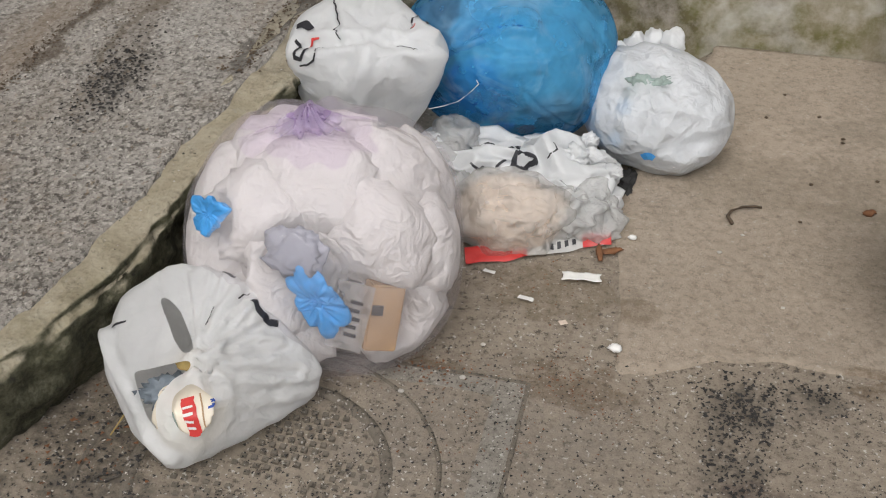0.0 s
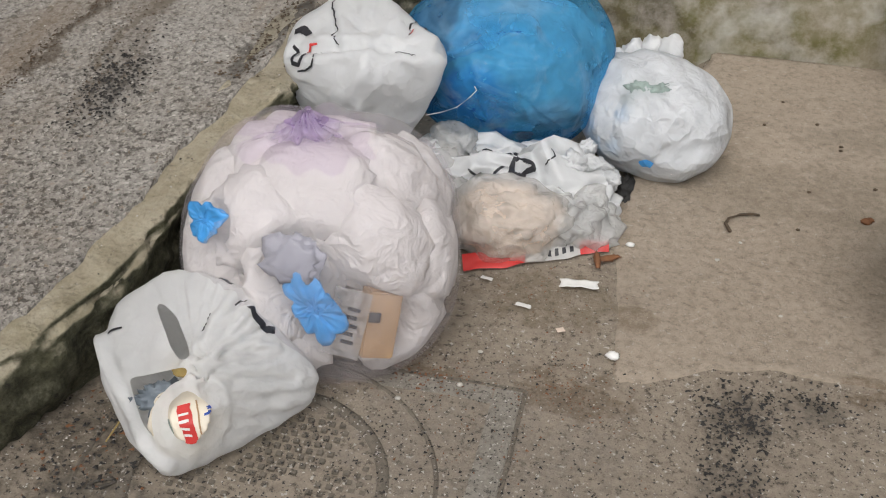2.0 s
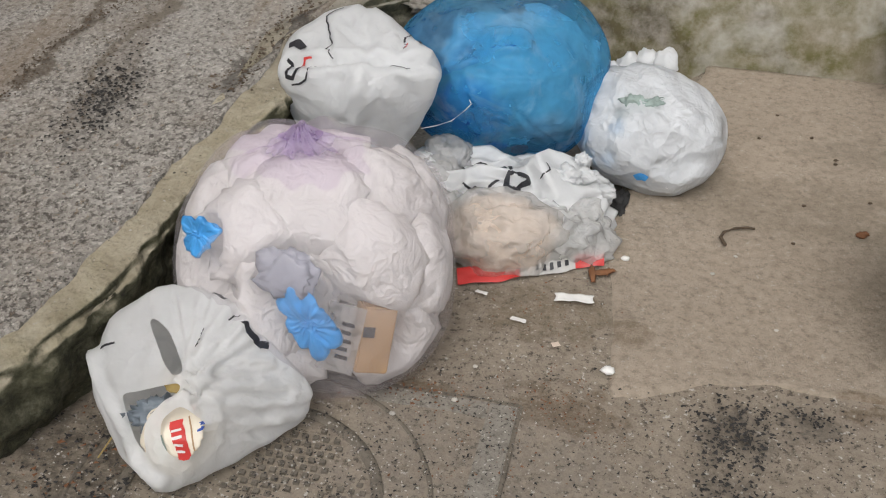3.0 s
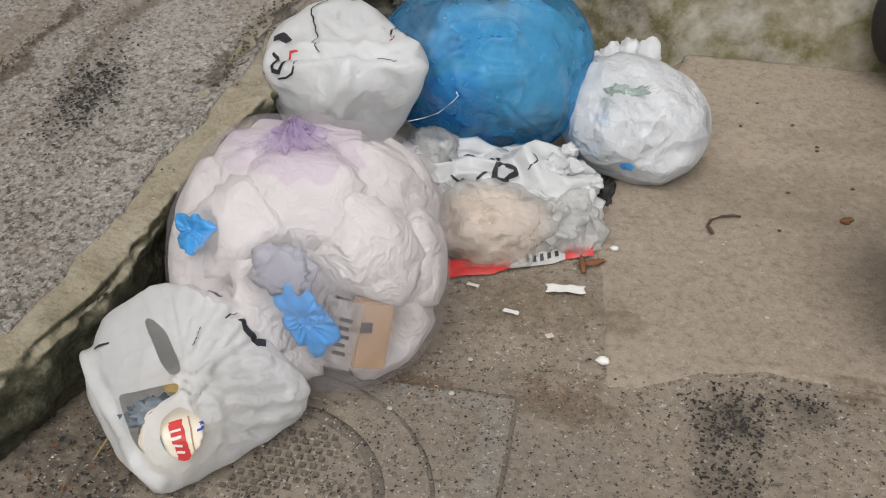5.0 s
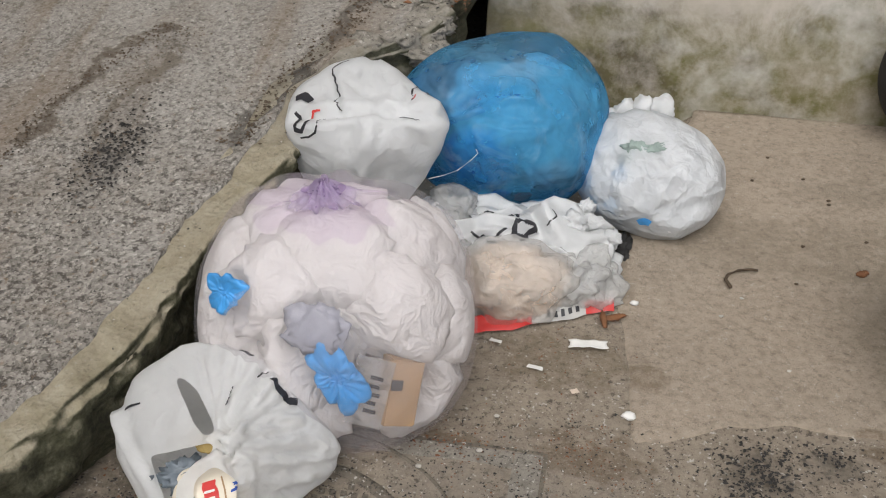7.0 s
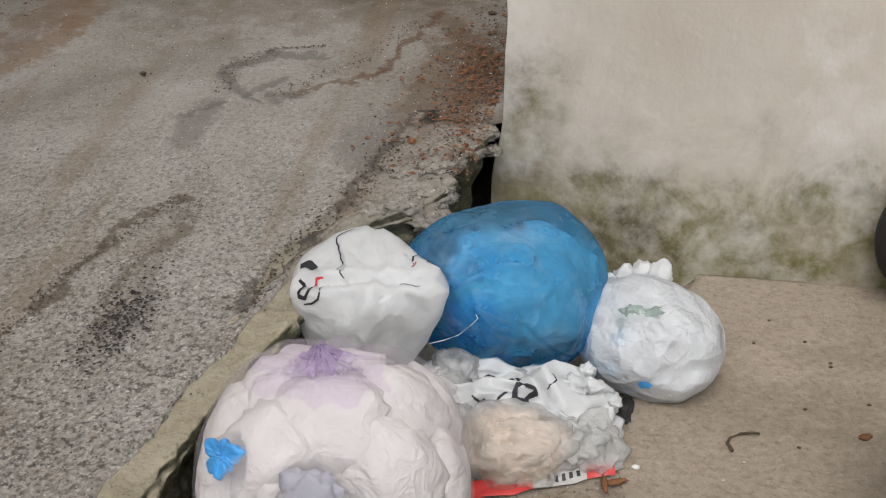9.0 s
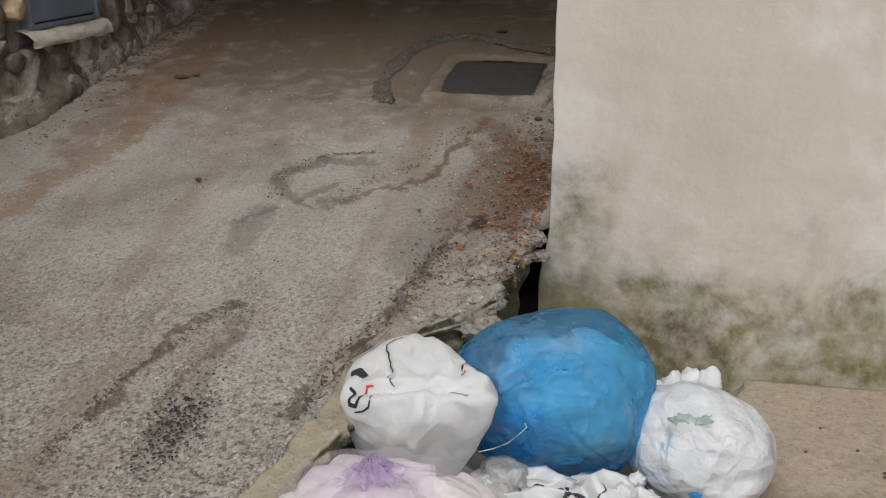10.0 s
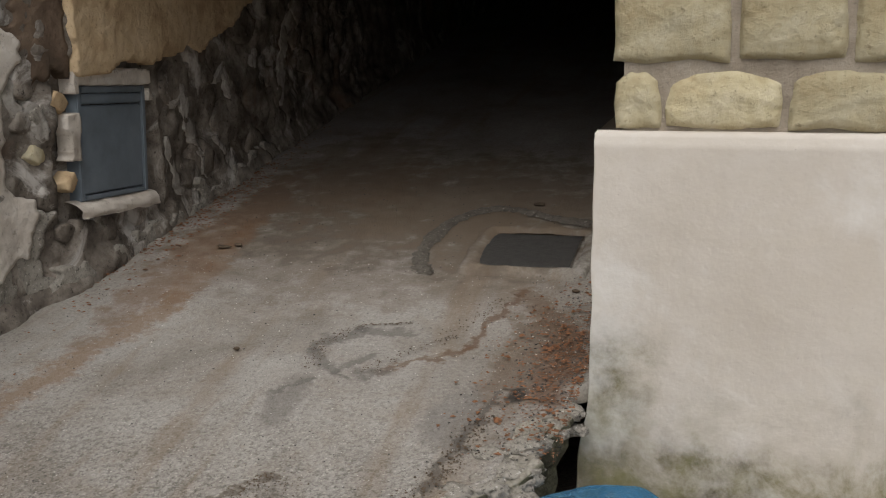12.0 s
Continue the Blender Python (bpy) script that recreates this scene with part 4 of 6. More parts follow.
for line, wide in (([(4.62, 1.25), (4.70, 1.29), (4.73, 1.14), (4.8, 1.06)], 0.035), ([(4.73, 1.14), (4.84, 1.0), (4.89, 0.84)], 0.016), ([(4.53, 1.08), (4.57, 0.92), (4.63, 0.82)], 0.018), ([(5.02, 1.02), (5.1, 0.94)], 0.012),
                   ([(5.06, 1.3), (5.14, 1.36), (5.2, 1.22)], 0.02), ([(5.95, 1.52), (5.87, 1.3), (5.84, 1.16)], 0.04), ([(5.5, 1.36), (5.53, 1.42)], 0.025), ([(3.62, 1.3), (3.66, 1.2)], 0.025), ([(3.5, 1.42), (3.54, 1.3)], 0.03)):
    ys, zs = [p[0] for p in line], [p[1] for p in line]
    coat("lime_streak", M_LIME, lambda y, z: beside(y, z, line, wide), min(ys) - 0.08, max(ys) + 0.08, min(zs) - 0.08, max(zs) + 0.08, 0.02, "pale lime bloom", 0.008)
coat("surround", M_PALE, lambda y, z: not in_box(y, z) and (in_box(y, z - 0.03 + rag(y, z, 9, 0.012), 0.032) and z > 1.33 or (3.78 + rag(z, y, 8, 0.05) < y < 3.86 and 1.06 + rag(y, z, 9, 0.05) < z < 1.26) or (4.37 < y < 4.42 + rag(y, z, 9, 0.04) and 1.26 < z < 1.38)), 3.65, 4.6, 0.8, 1.56, 0.024, "pale cement surround", 0.008)
rng = random.Random(4)


def rubble(y, z, w, h, seed):
    """An angular field stone bedded in the wall."""
    pts = []
    x = wall_x(y)
    for i in range(9):
        a = 2 * math.pi * i / 9 + rng.uniform(-0.25, 0.25)
        k = rng.uniform(0.6, 1.15)
        pts += [(x - 0.06, y + w * k * math.cos(a), z + h * k * math.sin(a)), (x + 0.008 + rng.uniform(-0.012, 0.014), y + 0.93 * w * k * math.cos(a), z + 0.93 * h * k * math.sin(a))]
    return hulled(pts, seed, 0, 4, 0.035)


for i in range(50):
    y, s2 = rng.uniform(3.5, 6.4), rng.uniform(0.06, 0.17)
    z = road_height(y) + rng.uniform(0.05, 0.95)
    if 3.66 < y < 4.56 and 0.75 < z < 1.5 or z > render_foot(y):
        continue
    part("rubble_stone", rubble(y, z, s2, s2 * rng.uniform(0.55, 0.9), i), M_RUBBLE, west)
for y, z, s2, mat in ((3.64, 1.12, 0.06, M_TUFF), (3.76, 1.31, 0.06, M_OCHRE), (3.78, 0.99, 0.05, M_OCHRE), (3.67, 0.94, 0.07, M_RUBBLE), (3.66, 1.27, 0.06, M_COLLAR), (3.72, 0.8, 0.07, M_RUBBLE), (4.0, 0.76, 0.09, M_RUBBLE), (4.24, 0.78, 0.1, M_RUBBLE), (3.93, 0.82, 0.03, M_COLLAR)):
    part("rubble_stone", rubble(y, z, s2, s2 * 0.85, y), mat, west)

box = thing("meter_cabinet", -2.66, 4.11, 0.88, "grey-blue steel meter cabinet door set in the wall", "meter cabinet")
bm = bmesh.new()
for a in ((3.85, 3.878, 0.885, 1.345), (4.345, 4.372, 0.885, 1.345), (3.878, 4.345, 1.318, 1.345), (3.878, 4.345, 0.885, 0.905)):
    block(bm, -2.72, -2.656, a[0], a[1], a[2], a[3], 0.004, CROOKED)
part("frame", bm, M_DOOR, box, "", False)
bm = bmesh.new()
block(bm, -2.71, -2.664, 3.881, 4.342, 0.91, 1.268, 0.006, CROOKED)
part("door", bm, M_DOOR, box, "plain grey-blue steel door", False)
bm = bmesh.new()
block(bm, -2.71, -2.66, 3.881, 4.342, 1.273, 1.315, 0.006, CROOKED)
part("top_rail", bm, M_DOOR, box, "", False)
bm = grid(spread(3.80, 4.41, 60), spread(0, 5, 11), lambda y, c: CROOKED @ (Vector((-2.71, y, 0.855)) + Vector((0.09 * math.sin(min(c, 3) / 3 * 1.57) + 0.012 * noise.noise(Vector((c, y * 9, 0))), 0,
          0.034 * math.cos(math.pi * c / 5) + 0.008 * noise.noise(Vector((c, y * 12, 4)))))))
part("sill", bm, M_PALE, box, "rough pale cement sill")

# covered passage further up the lane; its unseen soffit is stepped to darken the road
bm = bmesh.new()
block(bm, -2.9, -0.44, 3.65, 4.5, 2.28, 2.8)
block(bm, -2.9, -0.44, 4.5, 16.2, 1.9, 2.8)
tagged(part("ceiling", bm, M_RUBBLE, None, "", False), "unseen dark soffit of the covered passage, set low to cut light", "ceiling", "", "structure")
# unseen wall added over the soffit, keeps sky light out
bm = bmesh.new()
block(bm, -2.9, -0.44, 4.0, 4.6, 2.8, 5.5)
tagged(part("wall_over_passage", bm, M_OCHRE, None, "", False), "unseen ochre wall added above the covered passage to block sky", "wall", "", "structure")
bm = bmesh.new()
block(bm, -2.9, -0.44, 16.0, 16.3, 0.5, 2.8)
tagged(part("wall_north", bm, M_RUBBLE, None, "", False), "dark end wall of the covered passage", "wall", "", "structure")

# ---- iron covers ----
cover = thing("drain_cover", -0.93, 4.33, 0.64, "square dark iron drain cover in a cement collar", "drain cover")


def on_road(x, y, up):
    return (x, y, road_height(y) + up)


bm = grid(spread(-1.125, -0.74, 24), spread(4.15, 4.53, 24), lambda x, y: on_road(x, y, 0.014 + 0.002 * ((int(x * 60) + int(y * 60)) % 2)))
part("plate", bm, M_IRON, cover)


def collar(a, r):
    x, y = math.cos(a), math.sin(a)
    k = 1 / max(abs(x), abs(y)) ** 0.75
    q = (0.2 + 0.075 * r) * k * (1 + 0.12 * r * noise.noise(Vector((x * 2, y * 2, 3))))
    return on_road(-0.915 + x * q, 4.355 + y * q, 0.012 + 0.018 * math.sin(math.pi * r) + 0.005 * noise.noise(Vector((x * 5, y * 5, r * 3))) - 0.03 * (r > 0.97))


part("collar", grid(spread(0, 2 * math.pi, 120), spread(0, 1, 14), collar), M_ROAD, cover, "rough grey cement collar")
SEAM = [(-1.27, 4.06), (-1.34, 4.16), (-1.375, 4.3), (-1.375, 4.5), (-1.335, 4.72), (-1.21, 4.88), (-1.05, 4.86), (-0.9, 4.78), (-0.72, 4.72)]


def along(pts, t):
    """A point on a smooth line through pts, t from 0 to 1."""
    f = t * (len(pts) - 1)
    i = min(int(f), len(pts) - 2)
    f -= i
    p = [Vector((*pts[max(0, min(len(pts) - 1, i + k))], 0)) for k in (-1, 0, 1, 2)]
    return 0.5 * (2 * p[1] + (p[2] - p[0]) * f + (2 * p[0] - 5 * p[1] + 4 * p[2] - p[3]) * f * f + (3 * p[1] - p[0] - 3 * p[2] + p[3]) * f ** 3)


def seam_point(t, v):
    p = along(SEAM, t)
    d = (along(SEAM, min(1, t + 0.01)) - along(SEAM, max(0, t - 0.01))).normalized()
    wide = 0.035 + 0.022 * noise.noise(Vector((t * 9, 0, 2))) + 0.02 * noise.noise(Vector((t * 40, v * 2, 5)))
    wide *= step(0.0, 0.06, t)
    q = p + Vector((-d.y, d.x, 0)) * (wide * (2 * v - 1))
    return on_road(q.x, q.y, 0.004 + 0.012 * math.sin(math.pi * v) + 0.006 * noise.noise(Vector((q.x * 30, q.y * 30, 1))))


part("tar_seam", grid(spread(0, 1, 150), spread(0, 1, 7), seam_point), M_SEAM, cover, "dark ragged tar seam")

manhole = thing("manhole_cover", -0.64, 1.26, 0, "round dirty manhole cover in a square concrete frame", "manhole cover")


def ring(r0, r1, h, name, mat, label=""):
    prof = ((r0, -0.004), (r0 + 0.003, h), ((r0 + r1) / 2, h + 0.001), (r1 - 0.003, h), (r1, -0.004))
    bm = grid(spread(0, 2 * math.pi, 120), spread(0, 4, 5), lambda a, c: (-0.64 + prof[round(c)][0] * math.cos(a), 1.26 + prof[round(c)][0] * math.sin(a),
              prof[round(c)][1] + 0.0015 * noise.noise(Vector((math.cos(a) * 9, math.sin(a) * 9, c)))))
    return part(name, bm, mat, manhole, label)


ring(0.222, 0.247, 0.002, "inner_ring", M_DAMP)
ring(0.325, 0.336, 0.002, "rim", M_DAMP)
bm = bmesh.new()
block(bm, -0.262, -0.205, 0.95, 1.60, -0.02, 0.0012, 0.002)
block(bm, -1.0, -0.262, 1.555, 1.60, -0.02, 0.0012, 0.002)
part("square_frame", bm, M_COLLAR, manhole, "worn grey frame edge", False)
bm = bmesh.new()
block(bm, -0.205, -0.196, 0.95, 1.606, -0.02, 0.0014, 0.001)
block(bm, -1.0, -0.205, 1.60, 1.609, -0.02, 0.0014, 0.001)
part("frame_joint", bm, M_DAMP, manhole, "dirt-filled joint round the frame", False)
bm = bmesh.new()
for i in range(-10, 11):
    for j in range(-10, 11):
        x, y = (i + 0.5 * (j % 2)) * 0.021, j * 0.019
        if math.hypot(x, y) < 0.208 and noise.noise(Vector((x * 9, y * 9, 4))) > -0.12:
            block(bm, -0.64 + x - 0.0055, -0.64 + x + 0.0055, 1.26 + y - 0.005, 1.26 + y + 0.005, -0.006, 0.0002 + 0.0016 * noise.noise(Vector((x * 60, y * 60, 0))), 0.0)
tagged(part("tread", bm, M_DAMP, manhole, "", False), "worn stud pattern filled with dirt", "", "", "stuff")
part("lifting_slot", tube(bmesh.new(), [(-0.904 + 0.024 * math.cos(a) * 0.87 - 0.008 * math.sin(a) * 0.5, 1.19 + 0.024 * math.cos(a) * 0.5 + 0.008 * math.sin(a) * 0.87, 0.002) for a in spread(0, 2 * math.pi, 25)], 0.003, 6), M_SEAM, manhole, "dark oblong lifting slot")

# ---- refuse ----
PILE = "refuse bags heaped at the curb"


def ruffle(bm, centre, axis, r, n, seed, length, lobes=7, depth=0.45):
    """A gathered frill of film standing out of a knot."""
    axis = Vector(axis).normalized()
    a = axis.orthogonal().normalized()
    b = axis.cross(a)
    rows = []
    for i in range(n):
        t = i / (n - 1)
        row = []
        for j in range(72):
            f = 2 * math.pi * j / 72
            q = r * (0.18 + t ** 0.8) * (1 + depth * t * math.sin(lobes * f + seed) + 0.4 * t * noise.noise(Vector((math.cos(f) * 2, math.sin(f) * 2, seed + t))))
            h = length * (t ** 0.7) * (1 + 0.5 * noise.noise(Vector((math.cos(f) * 1.5, math.sin(f) * 1.5, seed + 4)))) - 0.4 * length * t * t
            row.append(bm.verts.new(Vector(centre) + a * q * math.cos(f) + b * q * math.sin(f) + axis * h))
        rows.append(row)
    for p, q in zip(rows, rows[1:]):
        for j in range(72):
            bm.faces.new((p[j], p[(j + 1) % 72], q[(j + 1) % 72], q[j]))
    return bm


# the large clear sack
BIG = (-0.641, 1.714, 0.207)
big = thing("clear_refuse_sack", BIG[0], BIG[1], 0, "large clear lilac-tinted sack stuffed with white tissue paper", "refuse bag", PILE)
bm = sack(BIG, (0.281, 0.272, 0.264), (0, 0, 10), 2.0, 0.05, 0.0, 0.0, knot=(-0.05, 0.05, 1.0), pleat=0.02, peak=0.0, power=2.35, detail=5)
big_film = part("sack_film", skin(bm, 0.02, 0.12, (-0.67, 1.73, 0.47), 0.22, 0.01, 0.012, 3, 0), M_CLEAR, big, "clear lilac film")


KNOT = Vector((-0.657, 1.715, 0.478))
big_tree = BVHTree.FromPolygons([v.co[:] for v in big_film.data.vertices], [p.vertices[:] for p in big_film.data.polygons])


def knot_point(f, t):
    """Film drawn together in pleats that run out over the sack."""
    q = 0.012 + 0.12 * t ** 1.1 * (1 + 0.45 * noise.noise(Vector((math.cos(f) * 2.5, math.sin(f) * 2.5, 1))))
    at = KNOT + Vector((q * math.cos(f), q * math.sin(f) * 0.85, 0))
    hit = big_tree.ray_cast(at + Vector((0, 0, 0.2)), Vector((0, 0, -1)))
    z = hit[0].z if hit[0] else at.z - 0.05
    lift = 0.003 + 0.03 * math.exp(-(t / 0.22) ** 2) + (1 - t) * (0.012 * abs(math.sin(6.5 * f + 3 * noise.noise(Vector((math.cos(f), math.sin(f), t))))) + 0.008 * noise.noise(Vector((math.cos(f) * 6, math.sin(f) * 6, t * 6))))
    return (at.x, at.y, z + lift)


bm = grid(spread(0, 2 * math.pi, 180), spread(0, 1, 18), knot_point)
part("knot", bm, M_LILAC, big, "gathered lilac pleats")
frill = ruffle(bmesh.new(), KNOT + Vector((0, -0.004, -0.004)), (0.1, -0.45, 0.9), 0.03, 9, 3.0, 0.022, 5, 0.28)
part("frill", frill, M_VIOLET, big, "violet frill at the knot")
part("tuft", crumple(wad(KNOT + Vector((0.004, -0.006, 0.012)), (0.022, 0.015, 0.014), 6.0, 4, 0.5), 0.25, 0.0, None, 1.0, 0.01, 0.012, 0.05, 60, 3, 0.0, False), M_VIOLET, big, "twisted violet tuft")


def hollow(bm):
    """Room in the paper where gloves and boxes press against the film."""
    for p, q, r in (((-0.615, 1.475, 0.32), (-0.53, 1.47, 0.17), 0.085), ((-0.54, 1.48, 0.23), (-0.45, 1.54, 0.16), 0.075), ((-0.80, 1.52, 0.37), (-0.80, 1.50, 0.35), 0.05)):
        p, q = Vector(p), Vector(q)
        for v in bm.verts:
            t = max(0.0, min(1.0, (v.co - p).dot(q - p) / (q - p).length_squared))
            d = (v.co - p - (q - p) * t).length / r
            if d < 1:
                v.co = v.co.lerp(Vector(BIG), 0.3 * (1 - d * d) ** 0.6)


rng = random.Random(11)
WADS = 24
for i in range(WADS):
    k = i + 0.5
    ph, th = math.acos(1 - 2 * k / WADS), math.pi * (1 + 5 ** 0.5) * k
    d = Vector((math.cos(th) * math.sin(ph), math.sin(th) * math.sin(ph), math.cos(ph)))
    if d.z < -0.75 or (Vector((0.3, -0.85, -0.35)).normalized().dot(d) > 0.94):
        continue
    r = rng.uniform(0.115, 0.165)
    c = Vector(BIG) + Vector((d.x * (0.335 - r), d.y * (0.325 - r), d.z * (0.312 - r)))
    bm = wad(c, (r, r * rng.uniform(0.8, 1.0), r * rng.uniform(0.75, 0.95)), i * 2.7, 4, 0.2, (rng.uniform(0, 90), rng.uniform(0, 90), 0))
    crumple(bm, 0.1, 0.0, None, 1.0, 0.02, 0.015, 0.16, 60, i + 1)
    hollow(within(bm, big_film, BIG, 0.988))
    tagged(part("tissue_wad", bm, M_PAPER), "crumpled white tissue paper inside the clear sack", "paper", "tissue paper in the sack")

# the blue sack
BLUE = (-0.41, 2.50, 0.21)
blue = thing("blue_refuse_sack", BLUE[0], BLUE[1], 0, "big bulging translucent blue refuse sack lying among the bags", "refuse bag", PILE)
bm = hulled([(-0.69, 2.46, 0.41), (-0.56, 2.54, 0.445), (-0.39, 2.65, 0.45), (-0.255, 2.68, 0.425), (-0.175, 2.65, 0.36), (-0.145, 2.59, 0.275), (-0.195, 2.52, 0.12), (-0.23, 2.49, 0.04), (-0.34, 2.43, 0.02),
             (-0.48, 2.38, 0.06), (-0.62, 2.34, 0.15), (-0.37, 2.275, 0.29), (-0.50, 2.28, 0.30), (-0.45, 2.33, 0.43), (-0.27, 2.37, 0.36), (-0.24, 2.35, 0.25), (-0.2, 2.42, 0.15), (-0.42, 2.76, 0.3), (-0.3, 2.74, 0.1), (-0.55, 2.65, 0.1)], 5, 5, 4, 0.04, 1.06)
skin(bm, 0.02, 0.1, (-0.47, 2.3, 0.38), 0.22, 0.016, 0.012, 5, 2)
fold(bm, (([(-0.49, 2.35, 0.352), (-0.45, 2.35, 0.385), (-0.40, 2.35, 0.415), (-0.346, 2.35, 0.443)], 0.03, 0.012), ([(-0.49, 2.33, 0.352), (-0.48, 2.36, 0.41), (-0.49, 2.4, 0.45)], 0.012, 0.009), ([(-0.49, 2.33, 0.352), (-0.55, 2.33, 0.36), (-0.62, 2.36, 0.38)], 0.010, 0.009),
          ([(-0.48, 2.33, 0.345), (-0.45, 2.28, 0.28), (-0.44, 2.28, 0.2)], 0.008, 0.008), ([(-0.47, 2.33, 0.35), (-0.38, 2.31, 0.34), (-0.3, 2.32, 0.35)], 0.009, 0.008), ([(-0.36, 2.28, 0.3), (-0.3, 2.33, 0.2), (-0.24, 2.42, 0.12)], 0.006, 0.006), ([(-0.54, 2.3, 0.3), (-0.5, 2.3, 0.2)], 0.006, 0.006)), True)
TWIST = Vector((-0.485, 2.335, 0.357))
for i in range(16):
    a = -2.2 + 5.0 * i / 15 + 0.09 * math.sin(i * 5.1)
    end = TWIST + Vector((0.15 * math.cos(a), 0.03, 0.13 * math.sin(a))) * (0.7 + 0.3 * math.sin(i * 3.7))
    fold(bm, (([TWIST, end], 0.006 if i % 2 else -0.006, 0.0055),), True)
blue_film = part("sack_film", bm, M_BLUE, blue, "translucent blue film")
rng = random.Random(5)
for i in range(16):
    th, ph = rng.uniform(-2.2, 0.5), rng.uniform(0.4, 1.9)
    r = rng.uniform(0.05, 0.1)
    d = Vector((math.cos(th) * math.sin(ph), math.sin(th) * math.sin(ph), math.cos(ph)))
    c = Vector((-0.40, 2.49, 0.235)) + Vector((d.x * 0.22, d.y * 0.19, d.z * 0.17))
    bm = wad(c, (r * 1.2, r, r * 0.9), i * 3.1 + 50, 3, 0.22, (rng.uniform(0, 90), rng.uniform(0, 90), 0))
    tagged(part("tissue_wad", within(bm, blue_film, (-0.40, 2.50, 0.22), 0.88), M_PAPER), "crumpled paper inside the blue sack", "paper", "paper in the blue sack")



def pressed_sheet(x, z, w, h, turn, seed):
    """A torn sheet of paper pressed against the inside of the blue film."""
    tree = BVHTree.FromPolygons([v.co[:] for v in blue_film.data.vertices], [p.vertices[:] for p in blue_film.data.polygons])
    c = Vector((-0.40, 2.50, 0.22))
    ca, sa = math.cos(radians(turn)), math.sin(radians(turn))

    def place(u, v):
        k = 1 + 0.25 * noise.noise(Vector((u * 1.4, v * 1.4, seed)))
        a, b = w * u * k, h * v * k
        at = Vector((x + a * ca - b * sa, 2.3, z + a * sa + b * ca))
        d = (at - c).normalized()
        hit = tree.ray_cast(c, d)
        far = hit[3] if hit[0] else 0.2
        return c + d * (far * 0.95 - 0.004 + 0.004 * noise.noise(Vector((u * 4, v * 4, seed + 2))))
    bm = grid(spread(-1, 1, 16), spread(-1, 1, 16), place)
    return tagged(part("paper_sheet", bm, M_PAPER), "torn pale paper pressed inside the blue sack", "paper", "paper in the blue sack")


for i, row in enumerate(((-0.29, 0.24, 0.045, 0.06, 20), (-0.33, 0.13, 0.06, 0.04, -15), (-0.22, 0.3, 0.03, 0.05, 40), (-0.42, 0.32, 0.05, 0.025, 30), (-0.51, 0.4, 0.05, 0.03, 15), (-0.24, 0.17, 0.03, 0.03, 60))):
    pressed_sheet(*row, i * 3.3)

# the tied white carrier bag on top
TIED = (-0.69, 2.265, 0.295)
tied = thing("tied_carrier_bag", TIED[0], TIED[1], 0, "full white carrier bag with black print, tied shut", "carrier bag", PILE)
bm = hulled([(-0.90, 2.26, 0.37), (-0.875, 2.27, 0.425), (-0.815, 2.34, 0.465), (-0.70, 2.355, 0.475), (-0.635, 2.28, 0.465), (-0.485, 2.21, 0.41), (-0.49, 2.205, 0.385), (-0.61, 2.22, 0.18), (-0.88, 2.25, 0.2), (-0.86, 2.14, 0.36),
             (-0.645, 2.10, 0.41), (-0.70, 2.09, 0.3), (-0.80, 2.12, 0.39), (-0.76, 2.42, 0.3), (-0.65, 2.38, 0.2), (-0.75, 2.2, 0.02), (-0.66, 2.3, 0.02)], 8, 3, 4, 0.03, 1.03)
skin(bm, 0.04, 0.16, (-0.645, 2.16, 0.43), 0.2, 0.018, 0.02, 8)
fold(bm, (([(-0.849, 2.166, 0.383), (-0.769, 2.145, 0.415), (-0.644, 2.157, 0.43), (-0.571, 2.169, 0.42), (-0.5, 2.23, 0.41)], 0.018, 0.014), ([(-0.644, 2.157, 0.425), (-0.652, 2.1, 0.367), (-0.64, 2.08, 0.3)], 0.008, 0.012),
          ([(-0.644, 2.157, 0.425), (-0.692, 2.254, 0.449), (-0.72, 2.36, 0.45)], 0.008, 0.012), ([(-0.644, 2.157, 0.425), (-0.565, 2.138, 0.383), (-0.54, 2.13, 0.33)], 0.010, 0.012), ([(-0.79, 2.25, 0.44), (-0.745, 2.16, 0.42)], 0.008, 0.010), ([(-0.595, 2.25, 0.44), (-0.60, 2.18, 0.43)], 0.010, 0.010)), True)
TIE = Vector((-0.645, 2.16, 0.43))
for i, (dx, dy, dz) in enumerate(((-0.16, 0.02, 0.02), (-0.12, 0.1, 0.03), (-0.04, 0.14, 0.03), (0.04, 0.1, 0.02), (0.1, 0.05, -0.01), (0.09, -0.01, -0.06), (0.04, -0.04, -0.12), (-0.03, -0.05, -0.14), (-0.09, -0.04, -0.12), (-0.15, -0.02, -0.06), (-0.1, 0.16, 0.03))):
    fold(bm, (([TIE, TIE + Vector((dx, dy, dz))], 0.007 if i % 2 else -0.006, 0.006),), True)
tied_film = part("bag_film", bm, M_WHITE, tied, "white printed film")

# the white bag on the slab
ROUND = (-0.04, 2.535, 0.125)
rnd = thing("stuffed_white_bag", ROUND[0], ROUND[1], 0, "stuffed thin white bag with blue scraps showing through", "refuse bag", PILE)
bm = sack(ROUND, (0.194, 0.165, 0.145), (0, 15, -12), 12.0, 0.06, 0.0, 0.0, knot=(-0.5, 0.8, 0.4), pleat=0.02, power=2.2, detail=4)
rnd_film = part("bag_film", skin(bm, 0.05, 0.1, (-0.1, 2.68, 0.2), 0.3, 0.012, 0.04, 12), M_THIN, rnd, "thin white film")
bm = sack(ROUND, (0.182, 0.154, 0.133), (0, 15, -12), 12.0, 0.08, 0.02, 0.0, power=2.2, detail=4)
